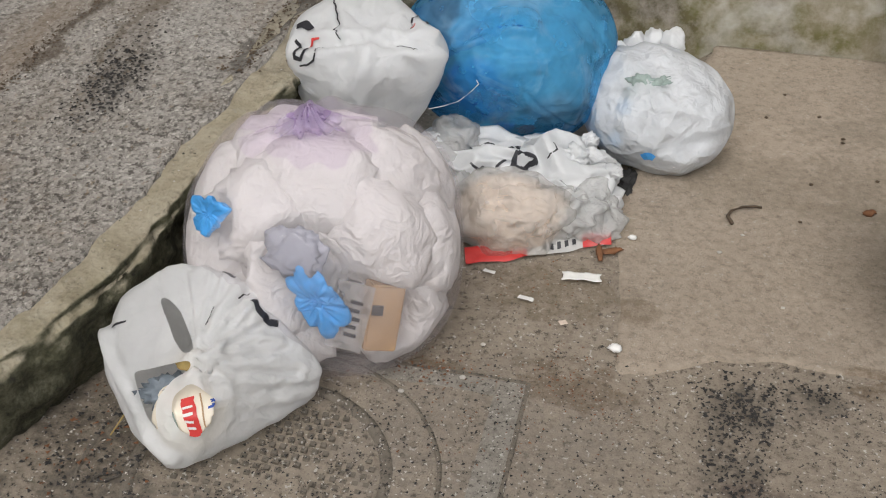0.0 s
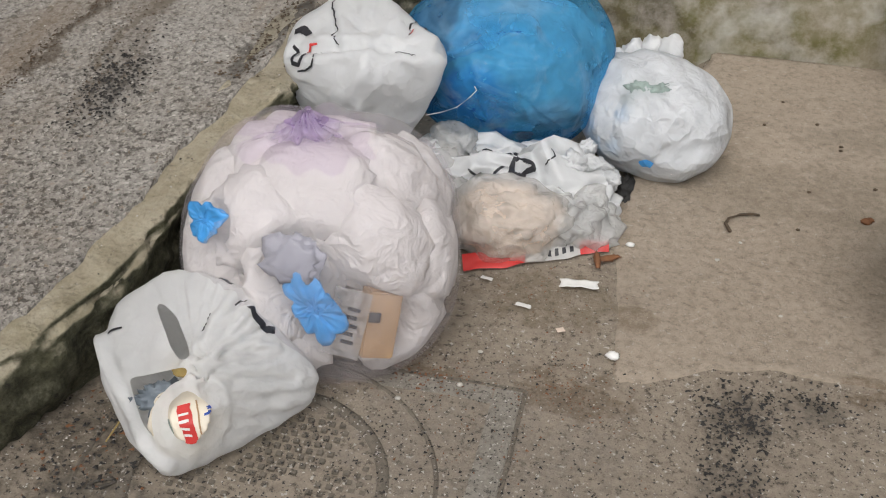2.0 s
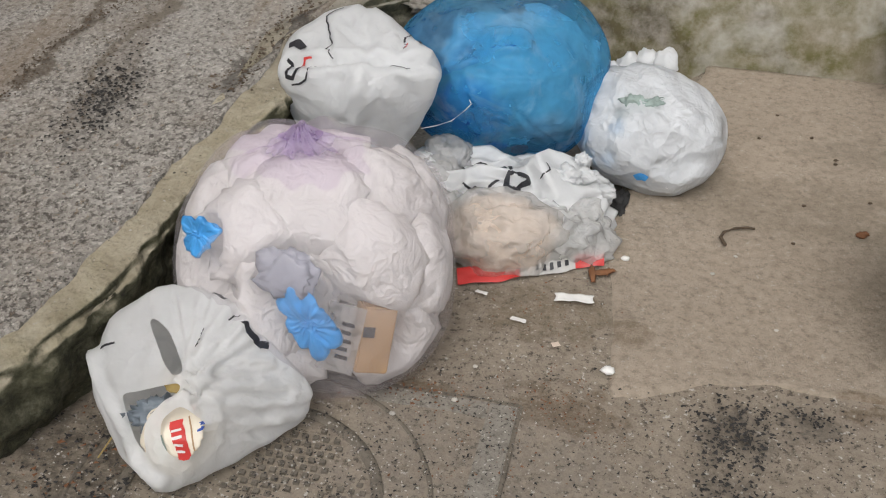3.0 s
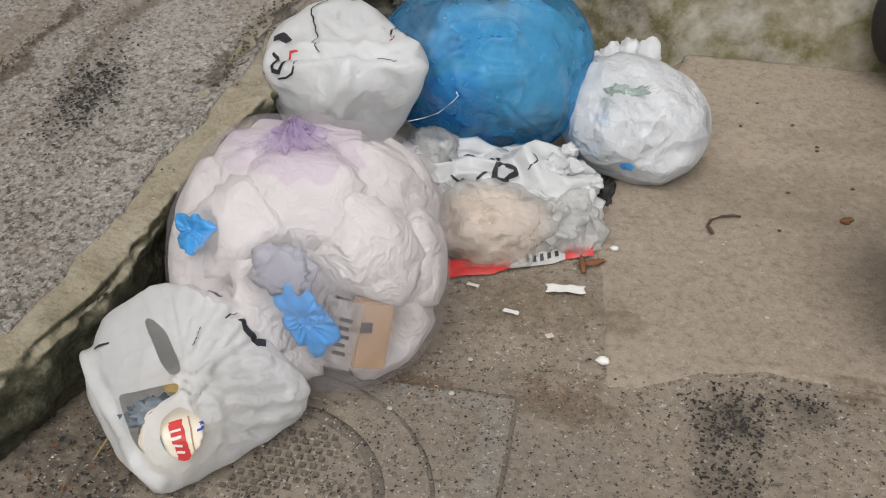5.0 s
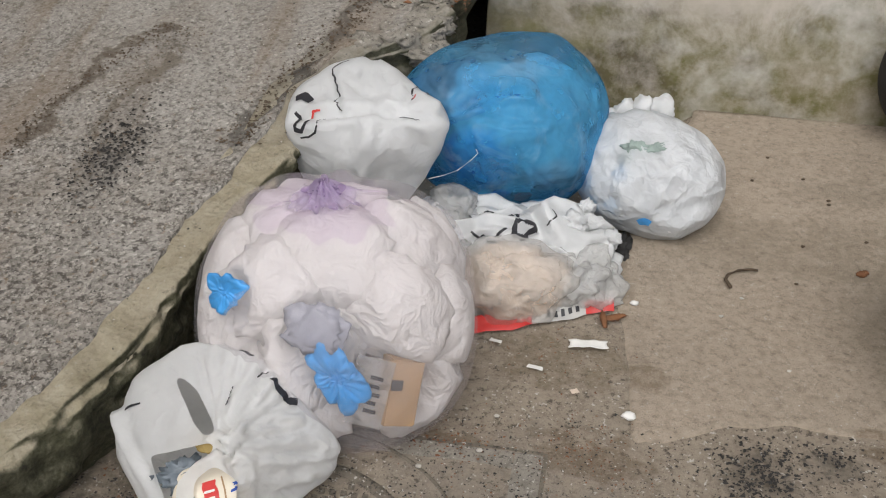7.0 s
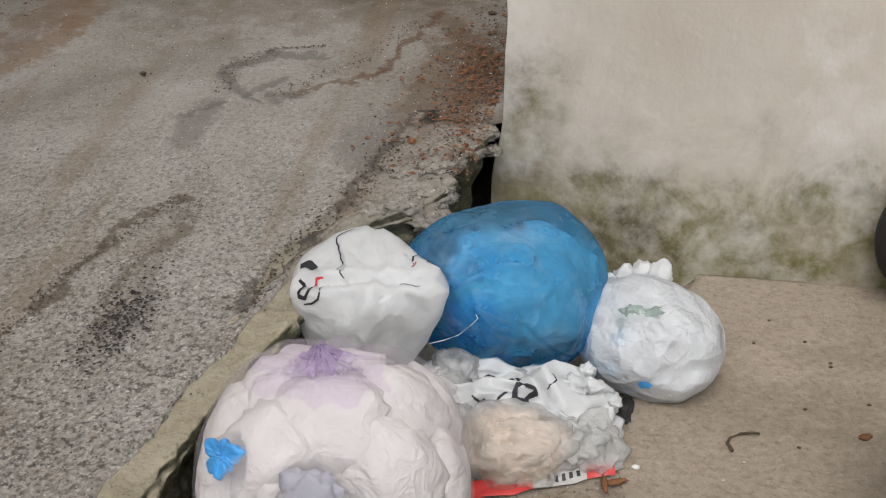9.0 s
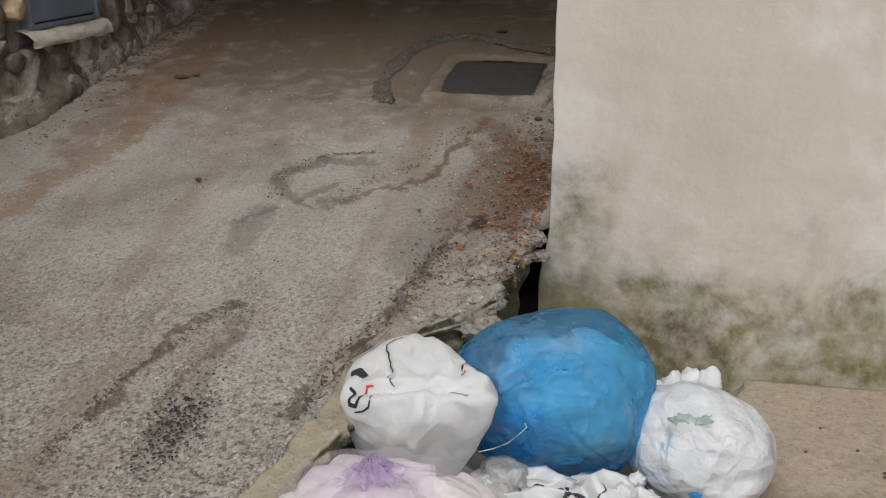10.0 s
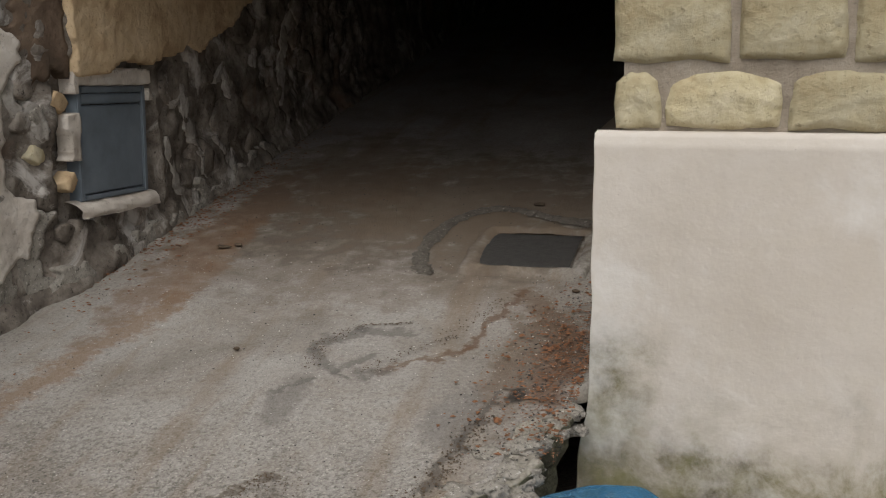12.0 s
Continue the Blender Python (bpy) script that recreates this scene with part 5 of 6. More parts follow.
part("stuffing", skin(bm, 0.1, 0, None, 1, 0.014, 0.05, 13), M_PAPER, rnd, "white wadding")
for x, y, z, r in ((-0.2, 2.6, 0.26, 0.02), (-0.185, 2.6, 0.225, 0.025), (-0.15, 2.63, 0.225, 0.024), (-0.115, 2.66, 0.235, 0.026), (-0.07, 2.67, 0.245, 0.028),
                   (-0.02, 2.66, 0.25, 0.03), (-0.19, 2.56, 0.18, 0.03), (-0.2, 2.62, 0.29, 0.016)):
    part("gather", wad((x, y, z), (r * 1.1, r, r * 1.3), x * 90, 3, 0.25), M_WHITE, rnd, "puffed white gather")

# the slumped printed bag between them
MID = (-0.37, 2.265, 0.02)
mid = thing("slumped_carrier_bag", MID[0], MID[1], 0, "slumped white carrier bag with black print under the blue sack", "carrier bag", PILE)
bm = sack(MID, (0.255, 0.13, 0.112), (0, 5, 8), 15.0, 0.16, 0.06, 0.02, power=2.3, detail=4)
mid_film = part("bag_film", skin(bm, 0.2, 0.25, (-0.2, 2.25, 0.09), 0.3, 0.04, 0.09, 15, 2), M_WHITE, mid, "white printed film")

for c, r, t in (((-0.165, 2.30, 0.10), (0.05, 0.018, 0.03), (20, 30, 20)), ((-0.13, 2.275, 0.085), (0.045, 0.014, 0.02), (0, -25, -30)), ((-0.19, 2.33, 0.12), (0.03, 0.02, 0.04), (30, 0, 40)), ((-0.12, 2.32, 0.06), (0.02, 0.05, 0.02), (0, 20, 10)),
                ((-0.21, 2.27, 0.12), (0.035, 0.025, 0.03), (10, 0, 0))):
    bm = wad(c, r, c[0] * 60, 4, 0.25, t)
    part("handle", crumple(bm, 0.25, 0.0, None, 1.0, 0.015, 0.015, 0.05, 70, int(-c[0] * 1000)), M_WHITE, mid, "crumpled white handle")
for c, r in (((-0.53, 2.22, 0.09), (0.07, 0.06, 0.07)), ((-0.47, 2.15, 0.06), (0.05, 0.05, 0.06)), ((-0.50, 2.27, 0.14), (0.06, 0.05, 0.05))):
    bm = wad(c, r, c[0] * 60, 4, 0.2)
    part("slack_side", crumple(bm, 0.2, 0.0, None, 1.0, 0.02, 0.015, 0.05, 80, int(-c[0] * 1000)), M_GREYCLEAR, mid, "slack white side")

# bread in a clear bag and its neighbour
BREAD = (-0.33, 2.085, 0.06)
bread = thing("bagged_bread", BREAD[0], BREAD[1], 0, "stale beige bread in a dull clear bag", "food bag", PILE)
bm = sack(BREAD, (0.113, 0.093, 0.083), (0, 0, 15), 19.0, 0.22, 0.08, 0.03, power=2.3)
part("loaf", bm, M_BEIGE, bread, "beige crumbly bread")
bm = sack(BREAD, (0.127, 0.106, 0.095), (0, 0, 15), 19.0, 0.22, 0.05, 0.0, power=2.3, detail=4)
part("bag_film", skin(bm, 0.1, 0.25, (-0.24, 2.1, 0.08), 0.12, 0.012, 0.05, 19), M_GREYCLEAR, bread, "dull clear film")
CRISP = (-0.185, 2.15, 0.035)
crisp = thing("crumpled_clear_bag", CRISP[0], CRISP[1], 0, "crumpled empty dull clear plastic bag on the concrete", "plastic bag", PILE)
bm = sack(CRISP, (0.105, 0.08, 0.07), (0, 0, 20), 31.0, 0.3, 0.15, 0.0, power=2.0, detail=4)
part("bag_film", skin(bm, 0.3, 0, None, 1, 0.035, 0.08, 31), M_CRISP, crisp, "dull clear film")

# black filler added for the shadow between the slumped bag and the slab
tagged(part("plastic_scrap", crumple(wad((-0.09, 2.36, 0.0), (0.028, 0.055, 0.026), 12.0, 4, 0.4), 0.2, 0.0, None, 1.0, 0.012, 0.012, 0.05, 60, 5), M_RUBBER), "crumpled black filler standing in for shadow in the gap beside the slab", "plastic scrap")

# the open shopping bag
SHOP = (-0.765, 1.405, 0.12)
shop = thing("shopping_bag", SHOP[0], SHOP[1], 0, "slumped open white shopping bag with food packets inside", "carrier bag", PILE)
K = (-0.735, 1.285, 0.225)
bm = hulled([(-1.0, 1.385, 0.17), (-0.97, 1.44, 0.225), (-0.886, 1.50, 0.275), (-0.82, 1.51, 0.285), (-0.72, 1.475, 0.288), (-0.68, 1.432, 0.255), (-0.55, 1.457, 0.10), (-0.575, 1.455, 0.01), (-0.675, 1.31, 0.01), (-0.775, 1.195, 0.01),
             (-0.87, 1.23, 0.09), (-0.985, 1.36, 0.08), (-0.73, 1.235, 0.2), (-0.765, 1.19, 0.10), (-0.88, 1.52, 0.02), (-0.68, 1.55, 0.02)], 23, 0, 4, 0.0, 1.0)
skin(bm, 0.012, 0.02, K, 0.2, 0.008, 0.008, 23, 2)
fold(bm, (([K, (-0.737, 1.29, 0.25)], 0.02, 0.02), ([K, (-0.745, 1.369, 0.262), (-0.74, 1.46, 0.285)], 0.02, 0.009), ([K, (-0.775, 1.36, 0.265), (-0.80, 1.48, 0.285)], 0.012, 0.009), ([K, (-0.72, 1.37, 0.262), (-0.70, 1.45, 0.265)], 0.02, 0.009),
          ([K, (-0.803, 1.252, 0.225), (-0.97, 1.35, 0.17)], 0.02, 0.010), ([K, (-0.69, 1.36, 0.245), (-0.63, 1.42, 0.19)], -0.012, 0.010), ([K, (-0.68, 1.31, 0.2), (-0.60, 1.40, 0.13)], 0.012, 0.010),
          ([K, (-0.661, 1.265, 0.15), (-0.65, 1.29, 0.05)], 0.014, 0.012), ([(-0.66, 1.31, 0.12), (-0.57, 1.44, 0.05)], -0.01, 0.012), ([(-0.97, 1.38, 0.17), (-0.86, 1.23, 0.12), (-0.77, 1.2, 0.06)], -0.016, 0.012)))
# taut pleats that run from the pinched mouth to the rim and the far side
for far, depth in (((-0.90, 1.47, 0.262), 0.006), ((-0.85, 1.50, 0.28), 0.008), ((-0.77, 1.49, 0.288), 0.007), ((-0.695, 1.44, 0.262), 0.008), ((-0.655, 1.44, 0.22), 0.010), ((-0.60, 1.44, 0.16), 0.008),
                   ((-0.575, 1.43, 0.1), 0.009), ((-0.59, 1.40, 0.06), 0.007), ((-0.62, 1.36, 0.03), 0.008)):
    fold(bm, (([K, far], depth, 0.0055),))
for i in range(30):
    a = -2.7 + 4.6 * i / 29 + 0.05 * math.sin(i * 7.3)
    far = Vector(K) + Vector((0.17 * math.cos(a), 0.17 * math.sin(a), 0.03 - 0.13 * max(0.0, math.cos(a + 0.5))))
    fold(bm, (([Vector(K).lerp(far, 0.12), far], (0.0045 if i % 2 else -0.004) * (0.6 + 0.4 * math.sin(i * 2.1)), 0.0042),), True)
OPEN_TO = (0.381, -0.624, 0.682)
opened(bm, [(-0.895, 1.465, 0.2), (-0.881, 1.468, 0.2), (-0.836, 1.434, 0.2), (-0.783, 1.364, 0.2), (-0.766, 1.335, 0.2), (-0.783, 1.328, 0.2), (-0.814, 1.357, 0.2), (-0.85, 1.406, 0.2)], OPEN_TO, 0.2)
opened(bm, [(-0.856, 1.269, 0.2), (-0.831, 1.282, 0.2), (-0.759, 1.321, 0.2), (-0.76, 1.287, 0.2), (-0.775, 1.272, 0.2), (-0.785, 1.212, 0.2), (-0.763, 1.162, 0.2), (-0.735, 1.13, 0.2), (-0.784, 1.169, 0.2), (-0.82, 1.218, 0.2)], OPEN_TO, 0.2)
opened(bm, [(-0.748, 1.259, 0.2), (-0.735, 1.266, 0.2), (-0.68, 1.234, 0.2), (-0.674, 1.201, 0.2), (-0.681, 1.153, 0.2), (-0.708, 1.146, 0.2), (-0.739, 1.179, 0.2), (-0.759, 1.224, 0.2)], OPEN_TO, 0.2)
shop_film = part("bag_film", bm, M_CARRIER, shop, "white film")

# a scooter on its stand, half behind the corner of the view
scooter = thing("parked_scooter", 0.72, 2.5, 0, "black scooter leaning on its stand against the wall", "scooter")


def scooter_wheel(name, m, label):
    bm = grid(spread(0, 2 * math.pi, 65), spread(0, 2 * math.pi, 17), lambda a, b: m @ Vector(((0.17 + 0.05 * math.cos(b)) * math.cos(a), 0.052 * math.sin(b), (0.17 + 0.05 * math.cos(b)) * math.sin(a))))
    tyre = part("tyre", bm, M_RUBBER, scooter, label)
    prof = ((0.128, -0.035), (0.12, -0.03), (0.115, 0.0), (0.05, 0.0), (0.045, -0.03), (0.04, -0.045), (0.0, -0.045))
    bm = grid(spread(0, 2 * math.pi, 49), spread(0, 6, 7), lambda a, c: m @ Vector((prof[round(c)][0] * math.cos(a), prof[round(c)][1], prof[round(c)][0] * math.sin(a))))
    part("rim", bm, M_STEEL, tyre, "dull steel rim")


scooter_wheel("front", pose(0.81, 3.07, 0.23, 0, 0, 0), "turned front tyre of black rubber")
scooter_wheel("rear", pose(0.572, 1.965, 0.225, 12, 0, -90), "rear tyre of black rubber")
bm = grid(spread(radians(50), radians(215), 30), spread(-1, 1, 9), lambda a, b: (0.81 + (0.229 - 0.03 * b * b) * math.cos(a), 3.07 + 0.062 * b, 0.23 + (0.229 - 0.03 * b * b) * math.sin(a)))
part("mudguard", bm, M_RUBBER, scooter, "black plastic mudguard")
bm = block(bmesh.new(), -0.1, 0.1, -0.42, 0.42, -0.03, 0.03, 0.015, pose(0.82, 2.5, 0.25, 0, 0, 0))
part("footboard", bm, M_RUBBER, scooter, "black footboard")
part("frame_tube", tube(bmesh.new(), [(0.62, 1.965, 0.225), (0.8, 2.1, 0.24), (0.82, 2.5, 0.22), (0.83, 2.9, 0.24), (0.84, 3.06, 0.5)], 0.022, 10), M_STEEL, scooter, "steel frame tube")

M_PALEBLUE = plain("pale_blue_film", (0.4, 0.6, 0.8), 0.5, 0.35, 30, 0.3)

# ---- print on the bags ----
for name, film_ob, owner, width, mat, pts in (
        ("printed_line", tied_film, tied, 0.004, M_INK, [(-0.743, 2.154, 0.423), (-0.768, 2.203, 0.445), (-0.79, 2.25, 0.46), (-0.795, 2.29, 0.46), (-0.76, 2.32, 0.46)]),
        ("printed_arc", tied_film, tied, 0.005, M_INK, [(-0.825, 2.122, 0.365), (-0.803, 2.116, 0.374), (-0.787, 2.117, 0.386), (-0.78, 2.135, 0.405), (-0.776, 2.146, 0.416)]),
        ("printed_blob", tied_film, tied, 0.022, M_INK, [(-0.857, 2.222, 0.399), (-0.84, 2.222, 0.41), (-0.82, 2.195, 0.418)]),
        ("printed_ring", tied_film, tied, 0.011, M_INK, [(-0.85, 2.19, 0.39), (-0.838, 2.157, 0.392), (-0.838, 2.138, 0.378), (-0.819, 2.129, 0.379), (-0.81, 2.14, 0.394)]),
        ("printed_mark", tied_film, tied, 0.006, M_RED, [(-0.811, 2.144, 0.4), (-0.809, 2.16, 0.415), (-0.792, 2.155, 0.42)]),
        ("printed_loop", tied_film, tied, 0.005, M_INK, [(-0.591, 2.217, 0.431), (-0.602, 2.255, 0.435), (-0.594, 2.28, 0.435), (-0.578, 2.265, 0.43)]),
        ("printed_mark", tied_film, tied, 0.009, M_INK, [(-0.575, 2.25, 0.425), (-0.565, 2.235, 0.425)]),
        ("printed_mark", tied_film, tied, 0.004, M_RED, [(-0.582, 2.235, 0.43), (-0.587, 2.215, 0.43)]),
        ("printed_mark", tied_film, tied, 0.01, M_INK, [(-0.68, 2.33, 0.46), (-0.668, 2.335, 0.46)]),
        ("printed_line", tied_film, tied, 0.003, M_INK, [(-0.609, 2.156, 0.42), (-0.588, 2.157, 0.416), (-0.568, 2.164, 0.404)]),
        ("printed_ring", mid_film, mid, 0.017, M_INK, [(-0.341, 2.17, 0.138), (-0.339, 2.2, 0.148), (-0.321, 2.22, 0.148), (-0.299, 2.234, 0.138), (-0.29, 2.231, 0.122), (-0.305, 2.204, 0.121), (-0.321, 2.171, 0.133), (-0.341, 2.17, 0.138)]),
        ("printed_line", mid_film, mid, 0.008, M_INK, [(-0.443, 2.167, 0.133), (-0.42, 2.167, 0.115), (-0.39, 2.16, 0.13), (-0.36, 2.19, 0.14)]),
        ("printed_arc", mid_film, mid, 0.007, M_INK, [(-0.483, 2.261, 0.152), (-0.45, 2.226, 0.156), (-0.396, 2.221, 0.175)]),
        ("printed_mark", mid_film, mid, 0.02, M_INK, [(-0.358, 2.22, 0.168), (-0.346, 2.24, 0.158), (-0.331, 2.243, 0.164)]),
        ("printed_line", mid_film, mid, 0.004, M_INK, [(-0.261, 2.262, 0.16), (-0.251, 2.247, 0.148), (-0.269, 2.238, 0.127)]),
        ("printed_patch", rnd_film, rnd, 0.024, M_GLOVE, [(-0.055, 2.37, 0.08), (-0.04, 2.362, 0.09), (-0.026, 2.366, 0.085)]),
        ("printed_mark", shop_film, shop, 0.016, M_INK, [(-0.684, 1.437, 0.262), (-0.673, 1.429, 0.242), (-0.659, 1.429, 0.22), (-0.645, 1.44, 0.206)]),
        ("printed_line", shop_film, shop, 0.005, M_INK, [(-0.955, 1.38, 0.19), (-0.942, 1.381, 0.198), (-0.92, 1.382, 0.208)]),
        ("printed_line", shop_film, shop, 0.003, M_INK, [(-0.749, 1.362, 0.25), (-0.746, 1.399, 0.259)]),
        ("printed_line", shop_film, shop, 0.005, M_INK, [(-0.76, 1.475, 0.285), (-0.73, 1.465, 0.28)]),
        ("printed_line", shop_film, shop, 0.004, M_INK, [(-0.715, 1.43, 0.262), (-0.70, 1.45, 0.262)])):
    stroke(name, film_ob, pts, width, mat, film_ob)
rag_bm = joined([wad((-0.075, 2.447, 0.24), (0.04, 0.022, 0.024), 3.0, 4, 0.3, (40, 10, 5)), wad((-0.04, 2.455, 0.235), (0.034, 0.02, 0.022), 8.0, 4, 0.3, (40, -10, 30)), wad((-0.1, 2.44, 0.215), (0.022, 0.02, 0.026), 5.0, 4, 0.3, (30, 10, 60))])
part("rag", rag_bm, M_GREEN, rnd, "grey-green rag under the film")
for x, y, z, r in ((-0.195, 2.45, 0.13, 0.034), (-0.175, 2.43, 0.08, 0.03), (-0.11, 2.41, 0.18, 0.022), (-0.21, 2.49, 0.18, 0.028), (-0.13, 2.39, 0.1, 0.02)):
    part("blue_scrap", within(wad((x, y, z), (r, r * 0.8, r * 1.2), x * 80, 4, 0.5), rnd_film, ROUND, 1.003), M_PALEBLUE, rnd, "pale blue scrap under the film")
part("blue_scrap", wad((-0.125, 2.44, 0.12), (0.035, 0.03, 0.05), 6.0, 3, 0.25, (0, 20, 30)), M_GLOVE, rnd, "blue scrap under the film")
tagged(part("drawstring", tube(bmesh.new(), [(-0.55, 2.2, 0.245), (-0.52, 2.225, 0.243), (-0.492, 2.262, 0.239), (-0.46, 2.264, 0.27), (-0.445, 2.262, 0.29), (-0.45, 2.262, 0.3)], 0.0011, 5), M_SCRAP, blue), "thin white string")

# ---- what shows through the blue sack ----
for c, r, mat, label in (((-0.46, 2.36, 0.24), (0.09, 0.04, 0.08), M_BLUEINK, "dark blue film scrap inside the blue sack"), ((-0.34, 2.36, 0.10), (0.03, 0.02, 0.025), M_RED, "red scrap at the bottom of the blue sack"),
                         ((-0.40, 2.35, 0.12), (0.03, 0.02, 0.02), M_BLUEINK, "dark scrap at the bottom of the blue sack"), ((-0.28, 2.38, 0.24), (0.02, 0.012, 0.012), M_INK, "small dark scrap inside the blue sack")):
    tagged(part("scrap", within(wad(c, r, c[0] * 50, 3, 0.25), blue_film, (-0.40, 2.50, 0.22), 0.95), mat), label, "scrap", "scraps in the blue sack")

# ---- what shows through the clear sack ----


TOWARD = Vector((0.008, -0.014, 0.014))


def glove(corners, seed, label):
    bm = hulled([Vector(p) + TOWARD for p in corners], seed, 1, 4, 0.25)
    return tagged(part("rubber_glove", skin(bm, 0.25, 0.0, None, 0.2, 0.012, 0.06, seed, 1), M_GLOVE), label, "glove", "blue gloves in the sack")


glove([(-0.835, 1.54, 0.39), (-0.80, 1.535, 0.40), (-0.745, 1.525, 0.385), (-0.79, 1.525, 0.36), (-0.80, 1.515, 0.315), (-0.835, 1.53, 0.325), (-0.80, 1.57, 0.36)], 7, "crumpled blue rubber glove pressed against the clear film")
glove([(-0.625, 1.49, 0.315), (-0.595, 1.487, 0.32), (-0.575, 1.483, 0.25), (-0.535, 1.492, 0.22), (-0.525, 1.497, 0.175), (-0.565, 1.48, 0.155), (-0.60, 1.478, 0.17), (-0.60, 1.478, 0.22), (-0.65, 1.485, 0.265), (-0.58, 1.53, 0.22)], 9, "blue rubber glove with limp fingers inside the clear sack")
carton = thing("cardboard_box", -0.47, 1.55, 0.14, "small brown cardboard box inside the clear sack", "cardboard box")
m = pose(-0.482, 1.55, 0.177, -14, 14, 26)
bm = block(bmesh.new(), -0.032, 0.032, -0.03, 0.03, -0.07, 0.065, 0.003, m)
part("box_body", bm, M_CARD, carton, "", False)
bm = block(bmesh.new(), -0.028, -0.006, -0.0335, -0.0312, 0.006, 0.026, 0.0, m)
part("printed_mark", bm, M_INK, carton, "faded dark print", False)
sheet = thing("printed_leaflet", -0.535, 1.52, 0.14, "crumpled grey printed leaflet inside the clear sack", "leaflet")
m = pose(-0.527, 1.498, 0.199, -16, 12, 4)
bm = grid(spread(-0.035, 0.035, 12), spread(-0.07, 0.07, 20), lambda x, z: m @ Vector((x, 0.004 * noise.noise(Vector((x * 30, z * 30, 2))), z)))
part("paper", bm, M_GREYCLEAR, sheet, "dull film leaflet")
for i in range(5):
    part("text_bar", block(bmesh.new(), -0.004, 0.02 - 0.004 * (i % 2), -0.007, -0.005, 0.03 - i * 0.017, 0.037 - i * 0.017, 0.0, m), M_INK, sheet, "", False)
# dark grey piece set where the paper leaves a gap behind the film
tagged(part("gap_grey_piece", wad((-0.62, 1.491, 0.339), (0.06, 0.012, 0.05), 4.4, 4, 0.25, (-25, 0, 0)), plain("gap_grey", (0.3, 0.31, 0.36), 0.35, 0.3, 12, 0.2)), "crumpled dark grey piece at the gap in the clear sack's paper", "plastic scrap")

# ---- food in the open bag ----
packet = thing("food_packet", -0.745, 1.27, 0.1, "cream food packet with a red printed label in the bag", "food packet")
bm = hulled([(-0.825, 1.225, 0.11), (-0.835, 1.285, 0.155), (-0.765, 1.315, 0.17), (-0.675, 1.28, 0.16), (-0.67, 1.225, 0.10), (-0.73, 1.19, 0.05), (-0.77, 1.232, 0.155), (-0.71, 1.232, 0.15), (-0.74, 1.34, 0.07)], 41, 2, 4, 0.03)
packet_film = part("packet_body", within(skin(bm, 0.03, 0.0, None, 0.2, 0.008, 0.02, 41, 1), shop_film, (-0.77, 1.36, 0.1), 0.94), M_CREAM, packet, "cream packet")
for name, width, mat, pts in (("label_band", 0.026, M_RED, [(-0.755, 1.262, 0.175), (-0.742, 1.24, 0.165), (-0.728, 1.21, 0.14), (-0.72, 1.195, 0.115)]), ("label_stripe", 0.003, M_CARD, [(-0.735, 1.275, 0.175), (-0.718, 1.245, 0.165), (-0.705, 1.22, 0.14)]),
                              ("label_corner", 0.022, M_BLUEINK, [(-0.705, 1.275, 0.168), (-0.692, 1.26, 0.16)]), ("label_edge", 0.012, M_GREEN, [(-0.775, 1.235, 0.15), (-0.76, 1.205, 0.12)])):
    stroke(name, packet_film, pts, width, mat, packet, 0.0015, 0.1)
for i in range(4):
    t = 0.25 + i * 0.17
    p, q = Vector((-0.753, 1.258, 0.174)).lerp(Vector((-0.724, 1.2, 0.125)), t), Vector((0.012, 0.006, 0.0))
    stroke("text_bar", packet_film, [p - q * 0.7, p + q * 0.7], 0.005, M_SCRAP, packet, 0.003, 0.1)
tagged(part("plastic_scrap", crumple(wad((-0.81, 1.3, 0.13), (0.045, 0.03, 0.03), 7.0, 4, 0.5, (20, 10, 30)), 0.2, 0.0, None, 1.0, 0.012, 0.012, 0.05, 60, 3), M_DOOR), "crumpled grey-blue plastic in the shopping bag", "plastic scrap")
tagged(part("fruit_peel", wad((-0.77, 1.315, 0.2), (0.03, 0.02, 0.012), 5.0, 3, 0.2), M_STRAW), "yellow peel in the shopping bag", "food scrap")

# ---- litter on the concrete ----
wrap = thing("printed_wrapper", -0.25, 2.03, 0.004, "flattened red and grey printed plastic wrapper under the bags", "wrapper")


def wrap_point(u, v):
    x, y = -0.41 + 0.315 * u, 1.955 + 0.145 * u ** 1.1
    w = 0.045 - 0.03 * u
    return (x - 0.3 * (v - 0.5) * w, y + (v - 0.2) * w + 0.004 * math.sin(u * 17), 0.006 + 0.012 * v + 0.005 * noise.noise(Vector((u * 9, v * 3, 2))) + 0.01 * u * v)


for name, mat, a, b, label in (("red_end", M_RED, 0.0, 0.42, "red printed film"), ("grey_middle", M_GREYPRINT, 0.42, 0.8, "grey printed film"), ("red_tip", M_RED, 0.8, 1.0, "red printed film")):
    part(name, grid(spread(a, b, 24), spread(0, 1, 6), wrap_point), mat, wrap, label)
for i in range(5):
    part("text_bar", grid(spread(0.53 + i * 0.05, 0.555 + i * 0.05, 3), spread(0.3, 0.8, 3), lambda u, v: Vector(wrap_point(u, v)) + Vector((0, -0.001, 0.002))), M_INK, wrap)


